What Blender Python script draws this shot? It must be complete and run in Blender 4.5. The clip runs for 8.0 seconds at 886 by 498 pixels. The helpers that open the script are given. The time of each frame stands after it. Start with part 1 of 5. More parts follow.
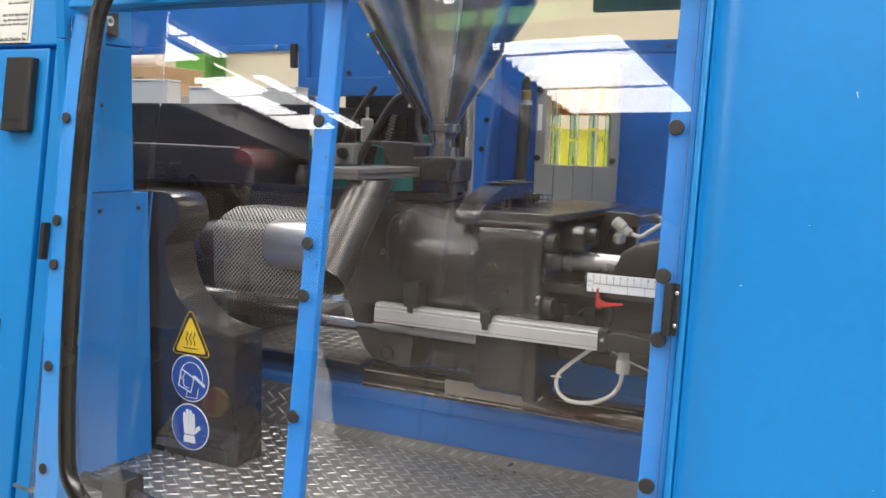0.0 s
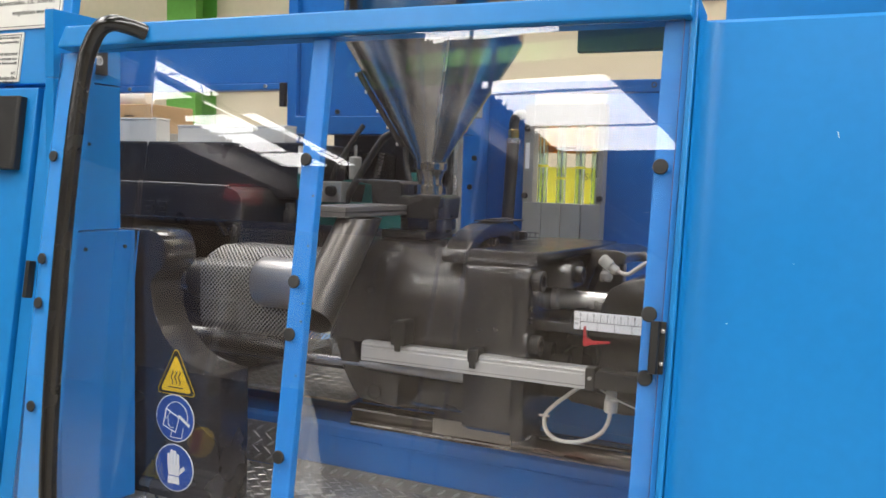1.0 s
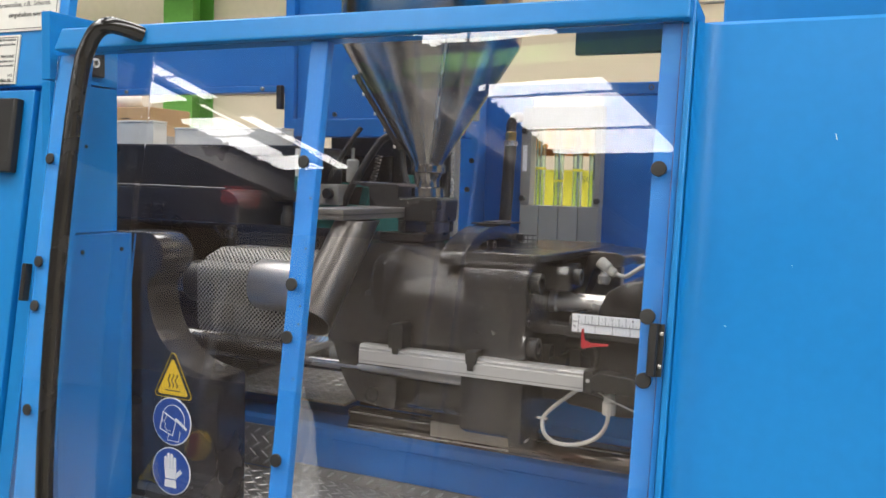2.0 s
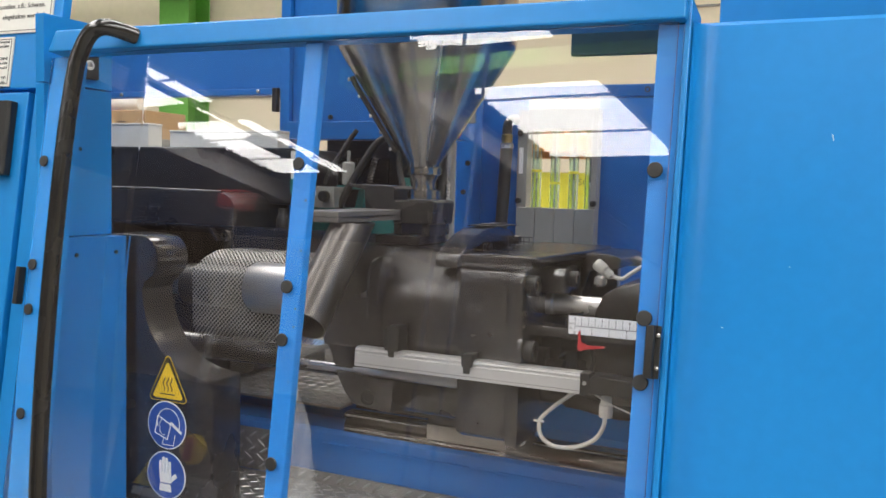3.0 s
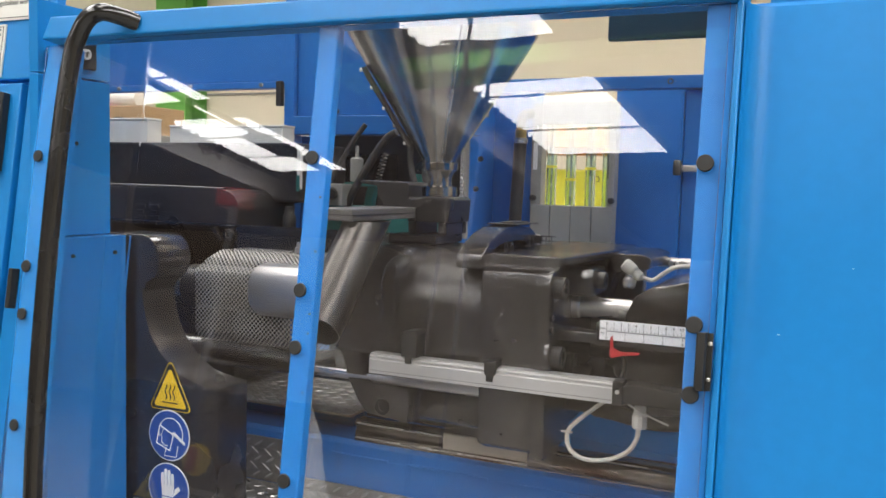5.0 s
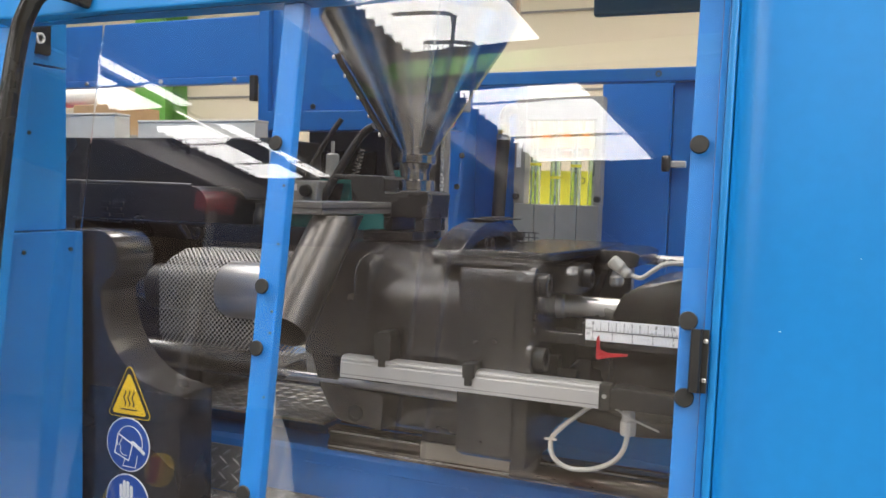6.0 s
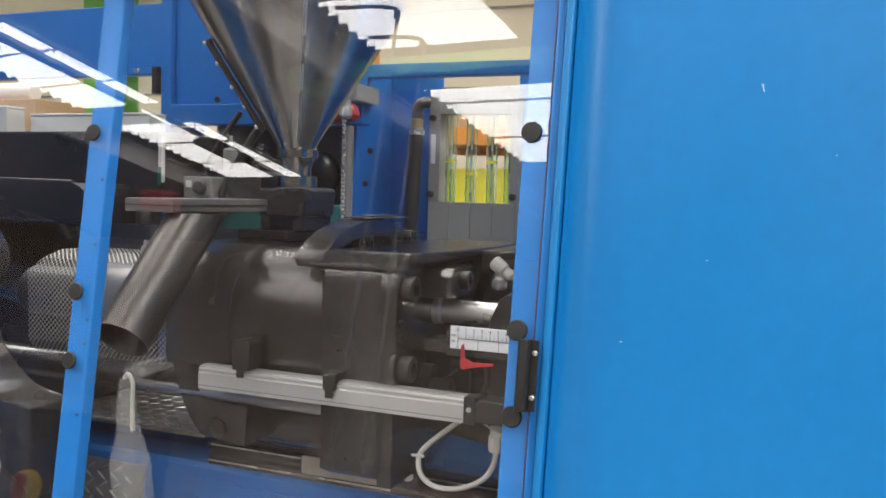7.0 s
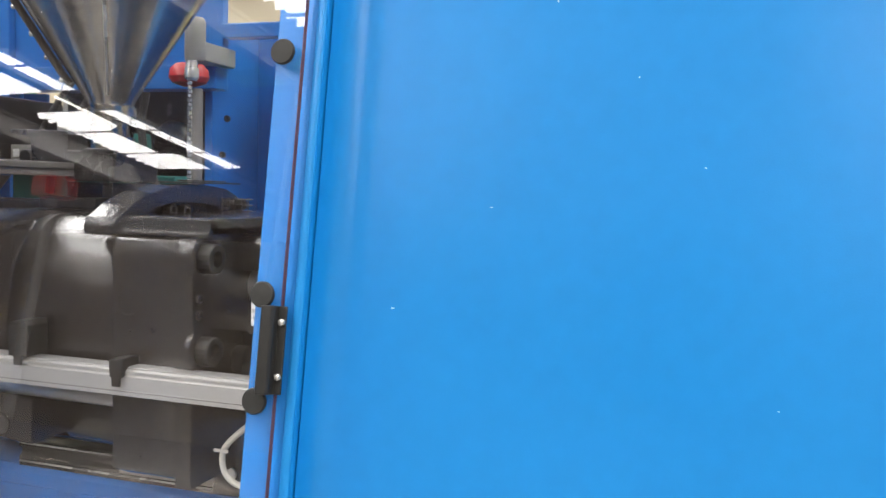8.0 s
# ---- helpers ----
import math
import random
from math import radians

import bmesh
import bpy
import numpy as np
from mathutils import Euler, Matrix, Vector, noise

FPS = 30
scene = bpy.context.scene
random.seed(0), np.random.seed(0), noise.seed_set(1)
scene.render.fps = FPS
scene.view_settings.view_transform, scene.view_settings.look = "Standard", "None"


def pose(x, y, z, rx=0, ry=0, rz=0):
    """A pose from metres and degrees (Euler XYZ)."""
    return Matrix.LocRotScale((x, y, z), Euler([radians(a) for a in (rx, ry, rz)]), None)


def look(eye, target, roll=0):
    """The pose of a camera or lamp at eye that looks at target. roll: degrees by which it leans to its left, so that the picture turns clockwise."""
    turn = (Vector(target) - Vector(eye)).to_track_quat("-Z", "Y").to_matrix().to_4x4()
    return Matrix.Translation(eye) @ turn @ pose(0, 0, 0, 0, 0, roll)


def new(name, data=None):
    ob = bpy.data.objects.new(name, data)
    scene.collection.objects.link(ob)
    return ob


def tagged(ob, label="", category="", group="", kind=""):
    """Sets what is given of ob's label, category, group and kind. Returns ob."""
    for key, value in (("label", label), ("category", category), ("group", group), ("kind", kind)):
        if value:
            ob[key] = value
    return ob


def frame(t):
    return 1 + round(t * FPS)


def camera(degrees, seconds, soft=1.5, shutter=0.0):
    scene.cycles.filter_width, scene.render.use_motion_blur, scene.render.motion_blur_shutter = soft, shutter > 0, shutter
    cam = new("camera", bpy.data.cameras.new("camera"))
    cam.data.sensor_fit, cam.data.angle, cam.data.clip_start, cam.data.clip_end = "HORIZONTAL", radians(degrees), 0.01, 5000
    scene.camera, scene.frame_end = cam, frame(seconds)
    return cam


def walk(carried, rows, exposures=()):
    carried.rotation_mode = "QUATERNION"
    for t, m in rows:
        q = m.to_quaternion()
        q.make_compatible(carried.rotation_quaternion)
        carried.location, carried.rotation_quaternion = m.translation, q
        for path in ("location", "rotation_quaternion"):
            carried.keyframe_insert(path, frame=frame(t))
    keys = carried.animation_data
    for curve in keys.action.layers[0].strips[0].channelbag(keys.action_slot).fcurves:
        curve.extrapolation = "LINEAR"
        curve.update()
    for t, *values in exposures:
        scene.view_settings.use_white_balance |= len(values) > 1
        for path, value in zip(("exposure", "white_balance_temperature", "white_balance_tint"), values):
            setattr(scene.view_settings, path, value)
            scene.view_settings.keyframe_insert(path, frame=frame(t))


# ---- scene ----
cam = camera(54.6, 8.0)
PATH = [
    (0, (0.188, -0.993, 1.395), (-0.658, 0.802, 1.147), 1.7),
    (0.5, (0.192, -0.994, 1.397), (-0.645, 0.812, 1.201), 1.7),
    (1, (0.192, -0.991, 1.397), (-0.639, 0.821, 1.235), 1.7),
    (1.5, (0.191, -0.99, 1.397), (-0.637, 0.824, 1.239), 1.7),
    (3, (0.189, -0.985, 1.394), (-0.629, 0.834, 1.247), 1.6),
    (3.5, (0.19, -0.975, 1.394), (-0.626, 0.845, 1.248), 1.6),
    (4, (0.19, -0.964, 1.392), (-0.624, 0.858, 1.248), 1.6),
    (4.5, (0.164, -0.95, 1.388), (-0.645, 0.874, 1.248), 1.6),
    (4.7, (0.145, -0.939, 1.392), (-0.665, 0.883, 1.238), 1.5),
    (5.8, (0.096, -0.873, 1.369), (-0.697, 0.958, 1.237), 1.6),
    (6, (0.104, -0.847, 1.365), (-0.678, 0.989, 1.235), 1.6),
    (6.5, (0.161, -0.764, 1.372), (-0.601, 1.081, 1.239), 1.6),
    (7, (0.21, -0.702, 1.364), (-0.529, 1.152, 1.235), 1.6),
    (7.5, (0.257, -0.625, 1.345), (-0.444, 1.243, 1.213), 1.6),
    (8, (0.299, -0.528, 1.326), (-0.308, 1.373, 1.186), 1.6),
]
walk(cam, [(t, look(eye, target, roll)) for t, eye, target, roll in PATH],
     exposures=[(0, -1.26), (1.0, -1.42), (4.5, -1.42), (6.0, -1.34), (7.0, -1.54), (8.0, -1.14)])

# ---- daylight ----
DAY = 30.0            # glow of the translucent roof sheets under the sky
world = bpy.data.worlds.new("sky")
scene.world = world
world.use_nodes = True
sky = world.node_tree.nodes.new("ShaderNodeTexSky")
sky.sky_type, sky.sun_disc, sky.sun_elevation, sky.sun_rotation = "NISHITA", False, radians(45), radians(150)
world.node_tree.links.new(sky.outputs["Color"], world.node_tree.nodes["Background"].inputs["Color"])
world.node_tree.nodes["Background"].inputs["Strength"].default_value = 0.1


# ---- materials ----
def surf(name, col, rough=0.5, metal=0.0, var=0.10, scale=6.0, grain=90.0, bump=0.08, bscale=500.0, wear=0.0,
         wear_col=(0.3, 0.29, 0.27), stretch=(1, 1, 1), coat=0.0, rvar=0.08):
    """A painted, cast or machined surface: tone at two scales, gloss variation, fine relief and optional worn patches."""
    m = bpy.data.materials.new(name)
    m.use_nodes = True
    n, l = m.node_tree.nodes, m.node_tree.links
    b = n["Principled BSDF"]
    tc = n.new("ShaderNodeTexCoord")
    mp = n.new("ShaderNodeMapping")
    mp.inputs["Scale"].default_value = stretch
    l.new(tc.outputs["Object"], mp.inputs["Vector"])

    def noi(sc, det=4.0):
        k = n.new("ShaderNodeTexNoise")
        k.inputs["Scale"].default_value, k.inputs["Detail"].default_value = sc, det
        l.new(mp.outputs["Vector"], k.inputs["Vector"])
        return k.outputs["Fac"]

    def span(sock, lo, hi):
        k = n.new("ShaderNodeMapRange")
        k.inputs["From Min"].default_value, k.inputs["From Max"].default_value = 0.3, 0.7
        k.inputs["To Min"].default_value, k.inputs["To Max"].default_value = lo, hi
        l.new(sock, k.inputs["Value"])
        return k.outputs["Result"]

    big, fine = noi(scale), noi(grain)
    mul = n.new("ShaderNodeMath")
    mul.operation = "MULTIPLY"
    l.new(span(big, 1 - var, 1 + var), mul.inputs[0])
    l.new(span(fine, 1 - var * 0.6, 1 + var * 0.6), mul.inputs[1])
    hsv = n.new("ShaderNodeHueSaturation")
    hsv.inputs["Color"].default_value = (*col, 1)
    l.new(mul.outputs[0], hsv.inputs["Value"])
    out = hsv.outputs["Color"]
    if wear > 0:
        mix = n.new("ShaderNodeMix")
        mix.data_type = "RGBA"
        k = n.new("ShaderNodeMapRange")
        k.inputs["From Min"].default_value, k.inputs["From Max"].default_value = 0.72 - wear, 0.80 - wear
        l.new(noi(scale * 4, 8.0), k.inputs["Value"])
        l.new(k.outputs["Result"], mix.inputs[0])
        l.new(out, mix.inputs[6])
        mix.inputs[7].default_value = (*wear_col, 1)
        out = mix.outputs[2]
    l.new(out, b.inputs["Base Color"])
    l.new(span(big, max(rough - rvar, 0.02), rough + rvar), b.inputs["Roughness"])
    b.inputs["Metallic"].default_value = metal
    b.inputs["Coat Weight"].default_value = coat
    b.inputs["Coat Roughness"].default_value = 0.12
    if bump > 0:
        bp = n.new("ShaderNodeBump")
        bp.inputs["Strength"].default_value, bp.inputs["Distance"].default_value = bump, 0.002
        l.new(noi(bscale, 3.0), bp.inputs["Height"])
        l.new(bp.outputs["Normal"], b.inputs["Normal"])
    return m


def glow(name, col, strength):
    m = bpy.data.materials.new(name)
    m.use_nodes = True
    b = m.node_tree.nodes["Principled BSDF"]
    b.inputs["Base Color"].default_value = (0.8, 0.8, 0.8, 1)
    b.inputs["Emission Color"].default_value = (*col, 1)
    b.inputs["Emission Strength"].default_value = strength
    return m


def daylit(name, col, strength):
    """A translucent roof sheet: uneven streaks and the corrugation's shading put into its glow."""
    m = glow(name, col, strength)
    n, l = m.node_tree.nodes, m.node_tree.links
    tc, mp, no, wv = (n.new("ShaderNode" + k) for k in ("TexCoord", "Mapping", "TexNoise", "TexWave"))
    mp.inputs["Scale"].default_value = (0.5, 6.0, 1.0)
    mp.inputs["Rotation"].default_value = (0, 0, radians(-6.5))
    no.inputs["Scale"].default_value, no.inputs["Detail"].default_value = 2.2, 8.0
    wv.bands_direction, wv.inputs["Scale"].default_value, wv.inputs["Distortion"].default_value = "Y", 0.92, 0.6
    a, b, mu = (n.new("ShaderNode" + k) for k in ("MapRange", "MapRange", "Math"))
    a.inputs["From Min"].default_value, a.inputs["From Max"].default_value = 0.35, 0.65
    a.inputs["To Min"].default_value, a.inputs["To Max"].default_value = strength * 0.80, strength * 1.12
    b.inputs["To Min"].default_value, b.inputs["To Max"].default_value = 0.88, 1.05
    mu.operation = "MULTIPLY"
    l.new(tc.outputs["Object"], mp.inputs["Vector"])
    l.new(mp.outputs["Vector"], no.inputs["Vector"])
    l.new(mp.outputs["Vector"], wv.inputs["Vector"])
    l.new(no.outputs["Fac"], a.inputs["Value"])
    l.new(wv.outputs["Fac"], b.inputs["Value"])
    l.new(a.outputs["Result"], mu.inputs[0])
    l.new(b.outputs["Result"], mu.inputs[1])
    l.new(mu.outputs[0], n["Principled BSDF"].inputs["Emission Strength"])
    return m


def clear(name, col, rough=0.0, ior=1.49):
    m = bpy.data.materials.new(name)
    m.use_nodes = True
    n, l = m.node_tree.nodes, m.node_tree.links
    n.remove(n["Principled BSDF"])
    g = n.new("ShaderNodeBsdfGlass")
    g.inputs["Color"].default_value, g.inputs["Roughness"].default_value, g.inputs["IOR"].default_value = (*col, 1), rough, ior
    l.new(g.outputs[0], n["Material Output"].inputs["Surface"])
    return m


def hazed(m, amount):
    """Reflected haze on a clear sheet, put in as a faint uneven matte tint."""
    n, l = m.node_tree.nodes, m.node_tree.links
    glass, out = n["Glass BSDF"], n["Material Output"]
    dust_and_haze, mx, tc, no, mr = (n.new("ShaderNode" + k) for k in ("BsdfDiffuse", "MixShader", "TexCoord", "TexNoise", "MapRange"))
    dust_and_haze.inputs["Color"].default_value = (0.90, 0.68, 0.60, 1)
    no.inputs["Scale"].default_value, no.inputs["Detail"].default_value = 9.0, 6.0
    mr.inputs["From Min"].default_value, mr.inputs["From Max"].default_value = 0.3, 0.7
    mr.inputs["To Min"].default_value, mr.inputs["To Max"].default_value = amount * 0.6, amount * 1.4
    l.new(tc.outputs["Object"], no.inputs["Vector"])
    l.new(no.outputs["Fac"], mr.inputs["Value"])
    l.new(mr.outputs["Result"], mx.inputs[0])
    l.new(glass.outputs[0], mx.inputs[1])
    l.new(dust_and_haze.outputs[0], mx.inputs[2])
    l.new(mx.outputs[0], out.inputs["Surface"])
    return m


def film(name):
    """Thin milky plastic film: mostly see-through, with a soft sheen."""
    m = surf(name, (0.75, 0.75, 0.74), 0.18, 0, 0.1, 20, 120, 0.5, 60)
    n, l = m.node_tree.nodes, m.node_tree.links
    tr, mx = n.new("ShaderNodeBsdfTransparent"), n.new("ShaderNodeMixShader")
    mx.inputs[0].default_value = 0.13
    l.new(tr.outputs[0], mx.inputs[1])
    l.new(n["Principled BSDF"].outputs[0], mx.inputs[2])
    l.new(mx.outputs[0], n["Material Output"].inputs["Surface"])
    return m


def perforated(name):
    """Zinc-grey sheet with staggered round holes, laid out by the sheet's own unrolled coordinates in metres."""
    m = surf(name, (0.44, 0.425, 0.395), 0.36, 0.35, 0.12, 9, 120, 0.05)
    n, l = m.node_tree.nodes, m.node_tree.links
    b, uv = n["Principled BSDF"], n.new("ShaderNodeUVMap")
    P = 0.0092

    def mth(op, a, c=None, v=None):
        k = n.new("ShaderNodeMath")
        k.operation = op
        l.new(a, k.inputs[0])
        if c is not None:
            l.new(c, k.inputs[1])
        if v is not None:
            k.inputs[1].default_value = v
        return k.outputs[0]

    sep = n.new("ShaderNodeSeparateXYZ")
    l.new(uv.outputs[0], sep.inputs[0])
    dist = []
    for off in (0.0, 0.5):
        u = mth("SUBTRACT", mth("FRACT", mth("ADD", mth("DIVIDE", sep.outputs[0], v=P), v=off)), v=0.5)
        w = mth("SUBTRACT", mth("FRACT", mth("ADD", mth("DIVIDE", sep.outputs[1], v=P), v=off)), v=0.5)
        dist.append(mth("ADD", mth("MULTIPLY", u, u), mth("MULTIPLY", w, w)))
    hole = mth("LESS_THAN", mth("MINIMUM", dist[0], dist[1]), v=0.086)
    tr = n.new("ShaderNodeBsdfTransparent")
    mx = n.new("ShaderNodeMixShader")
    l.new(hole, mx.inputs[0])
    l.new(b.outputs[0], mx.inputs[1])
    l.new(tr.outputs[0], mx.inputs[2])
    l.new(mx.outputs[0], n["Material Output"].inputs["Surface"])
    return m


BLUE = surf("blue powder coat", (0.005, 0.208, 0.565), 0.38, 0, 0.05, 2.0, 60, 0.05, 900)
BLUE.node_tree.nodes["Principled BSDF"].inputs["Specular IOR Level"].default_value = 0.5
# One blue coat outside and in; the interior's shade is put into this copy.
BLUE_IN = surf("blue sheet with inner shade", (0.010, 0.135, 0.44), 0.36, 0, 0.08, 3.0, 60, 0.05, 700, wear=0.02, wear_col=(0.05, 0.10, 0.25))
# The blue coat again, with light lost behind the clear sheet put into it.
BLUE_DIMMED = surf("blue coat dimmed behind the sheet", (0.006, 0.155, 0.475), 0.36, 0, 0.06, 4.0, 60, 0.05, 900)
CAST = surf("dark grey cast paint", (0.021, 0.0185, 0.0180), 0.17, 0, 0.16, 5.0, 70, 0.42, 210, wear=0.01, wear_col=(0.10, 0.09, 0.085), coat=0.5, rvar=0.05)
CAST.node_tree.links.new(CAST.node_tree.nodes["Bump"].outputs["Normal"], CAST.node_tree.nodes["Principled BSDF"].inputs["Coat Normal"])
CAST.node_tree.nodes["Principled BSDF"].inputs["Specular IOR Level"].default_value = 0.7
CAST_SMOOTH = surf("dark grey smooth paint", (0.021, 0.0188, 0.0185), 0.25, 0, 0.12, 5.0, 80, 0.14, 300, coat=0.7)
# Rear plate's lit tone put into its grey; plain grey on the slide plate.
PLATE = surf("lighter plate grey", (0.115, 0.108, 0.102), 0.40, 0, 0.14, 6.0, 80, 0.25, 300, wear=0.03, wear_col=(0.05, 0.047, 0.045))
BLACK_CAST = surf("black cast frame paint", (0.020, 0.019, 0.019), 0.30, 0, 0.2, 4.0, 60, 0.4, 200, wear=0.015, wear_col=(0.12, 0.12, 0.12))
BLACK = surf("black plastic", (0.018, 0.017, 0.016), 0.42, 0, 0.15, 12, 200, 0.15, 900)
RUBBER = surf("black rubber", (0.022, 0.021, 0.020), 0.6, 0, 0.15, 20, 200, 0.1, 900)
TUBE = surf("black lacquered tube", (0.016, 0.0145, 0.0135), 0.24, 0, 0.12, 14, 160, 0.05, 500, coat=0.4)
STEEL = surf("machined steel", (0.60, 0.58, 0.555), 0.28, 0.7, 0.12, 10, 150, 0.05, 500)
STEEL_DULL = surf("dull steel tube", (0.105, 0.097, 0.090), 0.38, 0.85, 0.15, 8, 120, 0.08, 400)
RUSTED = surf("oily rail steel", (0.26, 0.23, 0.21), 0.26, 1.0, 0.25, 10, 90, 0.08, 300, wear=0.16, wear_col=(0.08, 0.04, 0.033), stretch=(0.15, 1, 1))
STAINLESS = surf("polished stainless sheet", (0.36, 0.345, 0.33), 0.21, 1.0, 0.10, 5, 80, 0.04, 60, rvar=0.05)
DRUM = surf("brushed drum steel", (0.43, 0.42, 0.42), 0.33, 0.9, 0.10, 9, 160, 0.05, 400, stretch=(0.1, 1, 1))
ALU = surf("anodised aluminium", (0.62, 0.61, 0.60), 0.42, 0.75, 0.05, 10, 200, 0.04, 600, stretch=(0.05, 1, 1))
TREAD = surf("worn tread plate", (0.27, 0.26, 0.25), 0.44, 0.7, 0.22, 7, 60, 0.12, 260, wear=0.1, wear_col=(0.20, 0.18, 0.16))
TREAD_BAR = surf("bright worn tread bars", (0.42, 0.41, 0.40), 0.34, 0.85, 0.15, 12, 80, 0.05)
GREY = surf("grey gauge paint", (0.27, 0.265, 0.25), 0.5, 0, 0.06, 8, 80, 0.06)
TAN = surf("tan scraper rubber", (0.36, 0.32, 0.27), 0.55, 0, 0.1, 8, 80, 0.1)
WHITE = surf("off-white plastic", (0.72, 0.71, 0.67), 0.5, 0, 0.05, 8, 90, 0.04)
CABLE = surf("light grey cable", (0.50, 0.48, 0.43), 0.5, 0, 0.1, 14, 160, 0.06)
YELLOW = surf("signal yellow", (0.80, 0.53, 0.02), 0.45, 0, 0.05, 10, 90, 0.03)
LEMON = surf("yellow crate plastic", (0.86, 0.76, 0.05), 0.5, 0, 0.05, 6, 60, 0.03)
ORANGE = surf("orange rack steel", (0.70, 0.26, 0.03), 0.5, 0, 0.08, 6, 60, 0.05)
SIGN_BLUE = surf("sign blue", (0.02, 0.075, 0.34), 0.4, 0, 0.04, 10, 90, 0.02)
SIGN_WHITE = surf("sign white", (0.80, 0.80, 0.80), 0.4, 0, 0.03, 10, 90, 0.02)
SIGN_BLACK = surf("sign black", (0.012, 0.012, 0.012), 0.4, 0, 0.03, 10, 90, 0.02)
LABEL = surf("printed label sheet", (0.70, 0.69, 0.64), 0.45, 0, 0.04, 6, 80, 0.03)
RED = surf("red plastic", (0.42, 0.015, 0.022), 0.4, 0, 0.08, 10, 90, 0.05)
TEAL = surf("teal machine paint", (0.014, 0.15, 0.135), 0.45, 0, 0.1, 8, 90, 0.06)
BRASS = surf("brass fitting", (0.60, 0.42, 0.16), 0.3, 1.0, 0.1, 10, 90, 0.05)
GREEN = surf("green steel paint", (0.12, 0.34, 0.06), 0.45, 0, 0.08, 3, 40, 0.06, wear=0.02)
BEIGE = surf("cream wall cladding", (0.66, 0.58, 0.44), 0.6, 0, 0.05, 0.8, 20, 0.05, 60)
CONCRETE = surf("grey hall floor", (0.28, 0.27, 0.25), 0.55, 0, 0.14, 0.6, 12, 0.1, 120, wear=0.05, wear_col=(0.18, 0.17, 0.16))
ROOF = surf("dark roof underside", (0.075, 0.070, 0.066), 0.7, 0, 0.1, 0.7, 10, 0.05)
GIRDER = surf("grey roof steel", (0.22, 0.21, 0.20), 0.5, 0, 0.1, 1.0, 14, 0.05)
CARDBOARD = surf("brown cardboard", (0.42, 0.27, 0.14), 0.7, 0, 0.08, 8, 90, 0.06)
PERF = perforated("perforated steel guard")
# The sheet's colour carries a pale veil for the hall reflected in it.
PANE = hazed(clear("clear guard sheet", (0.97, 0.97, 0.97), 0.0, 1.585), 0.005)
GLASS = clear("greenish sight glass", (0.90, 0.97, 0.93), 0.02)
FILM = film("crumpled clear film")
SKYLIGHT = daylit("daylit corrugated sheet", (1.0, 0.975, 0.945), DAY)
LAMP = glow("fluorescent tube", (1.0, 0.95, 0.86), DAY * 0.9)


# ---- building helpers ----
def thing(name, at, label, category, group="", kind="", turn=0.0):
    """A top-level empty at its base; turn: degrees about x, for what leans back with the front."""
    ob = new(name)
    ob.empty_display_size = 0.02
    ob.location = at
    ob.rotation_euler = (radians(turn), 0, 0)
    return tagged(ob, label, category, group, kind)


def mesh_of(name, bm, mat):
    me = bpy.data.meshes.new(name)
    bmesh.ops.recalc_face_normals(bm, faces=bm.faces)
    bm.to_mesh(me)
    bm.free()
    me.materials.append(mat)
    return me


def part(name, bm, mat, parent=None, label="", smooth=False):
    """One mesh. Under an upright thing its coordinates are the world's, under a leaning one the front's own."""
    me = mesh_of(name, bm, mat)
    if smooth:
        me.polygons.foreach_set("use_smooth", [True] * len(me.polygons))
        me.set_sharp_from_angle(angle=radians(38))
    ob = new(name, me)
    if parent:
        ob.parent = parent
        top, off = parent, Vector()
        while top:
            if top.rotation_euler.x == 0:
                off += top.location
            top = top.parent
        ob.location = -off
    return tagged(ob, label) if label else ob


def bevel(bm, w, seg=2):
    if w > 0:
        bmesh.ops.bevel(bm, geom=list(bm.edges), offset=w, segments=seg, affect="EDGES", profile=0.6, clamp_overlap=True)
    return bm


def box(x0, x1, y0, y1, z0, z1, w=0.0, seg=2):
    bm = bmesh.new()
    bmesh.ops.create_cube(bm, size=1, matrix=Matrix.Translation(((x0 + x1) / 2, (y0 + y1) / 2, (z0 + z1) / 2)) @ Matrix.Diagonal((x1 - x0, y1 - y0, z1 - z0, 1)))
    return bevel(bm, w, seg)


AX = {"x": lambda a, b, c: (c, a, b), "y": lambda a, b, c: (a, c, b), "z": lambda a, b, c: (a, b, c)}


def prism(pts, axis, c0, c1, w=0.0, seg=2):
    """A polygon pushed along an axis: (y, z) along x, (x, z) along y, (x, y) along z."""
    bm = bmesh.new()
    lo = [bm.verts.new(AX[axis](a, b, c0)) for a, b in pts]
    hi = [bm.verts.new(AX[axis](a, b, c1)) for a, b in pts]
    k = len(pts)
    for i in range(k):
        bm.faces.new((lo[i], lo[(i + 1) % k], hi[(i + 1) % k], hi[i]))
    bm.faces.new(lo)
    bm.faces.new(hi[::-1])
    return bevel(bm, w, seg)


def arc(cx, cz, r, a0, a1, k=10):
    return [(cx + r * math.cos(radians(a0 + (a1 - a0) * i / k)), cz + r * math.sin(radians(a0 + (a1 - a0) * i / k))) for i in range(k + 1)]


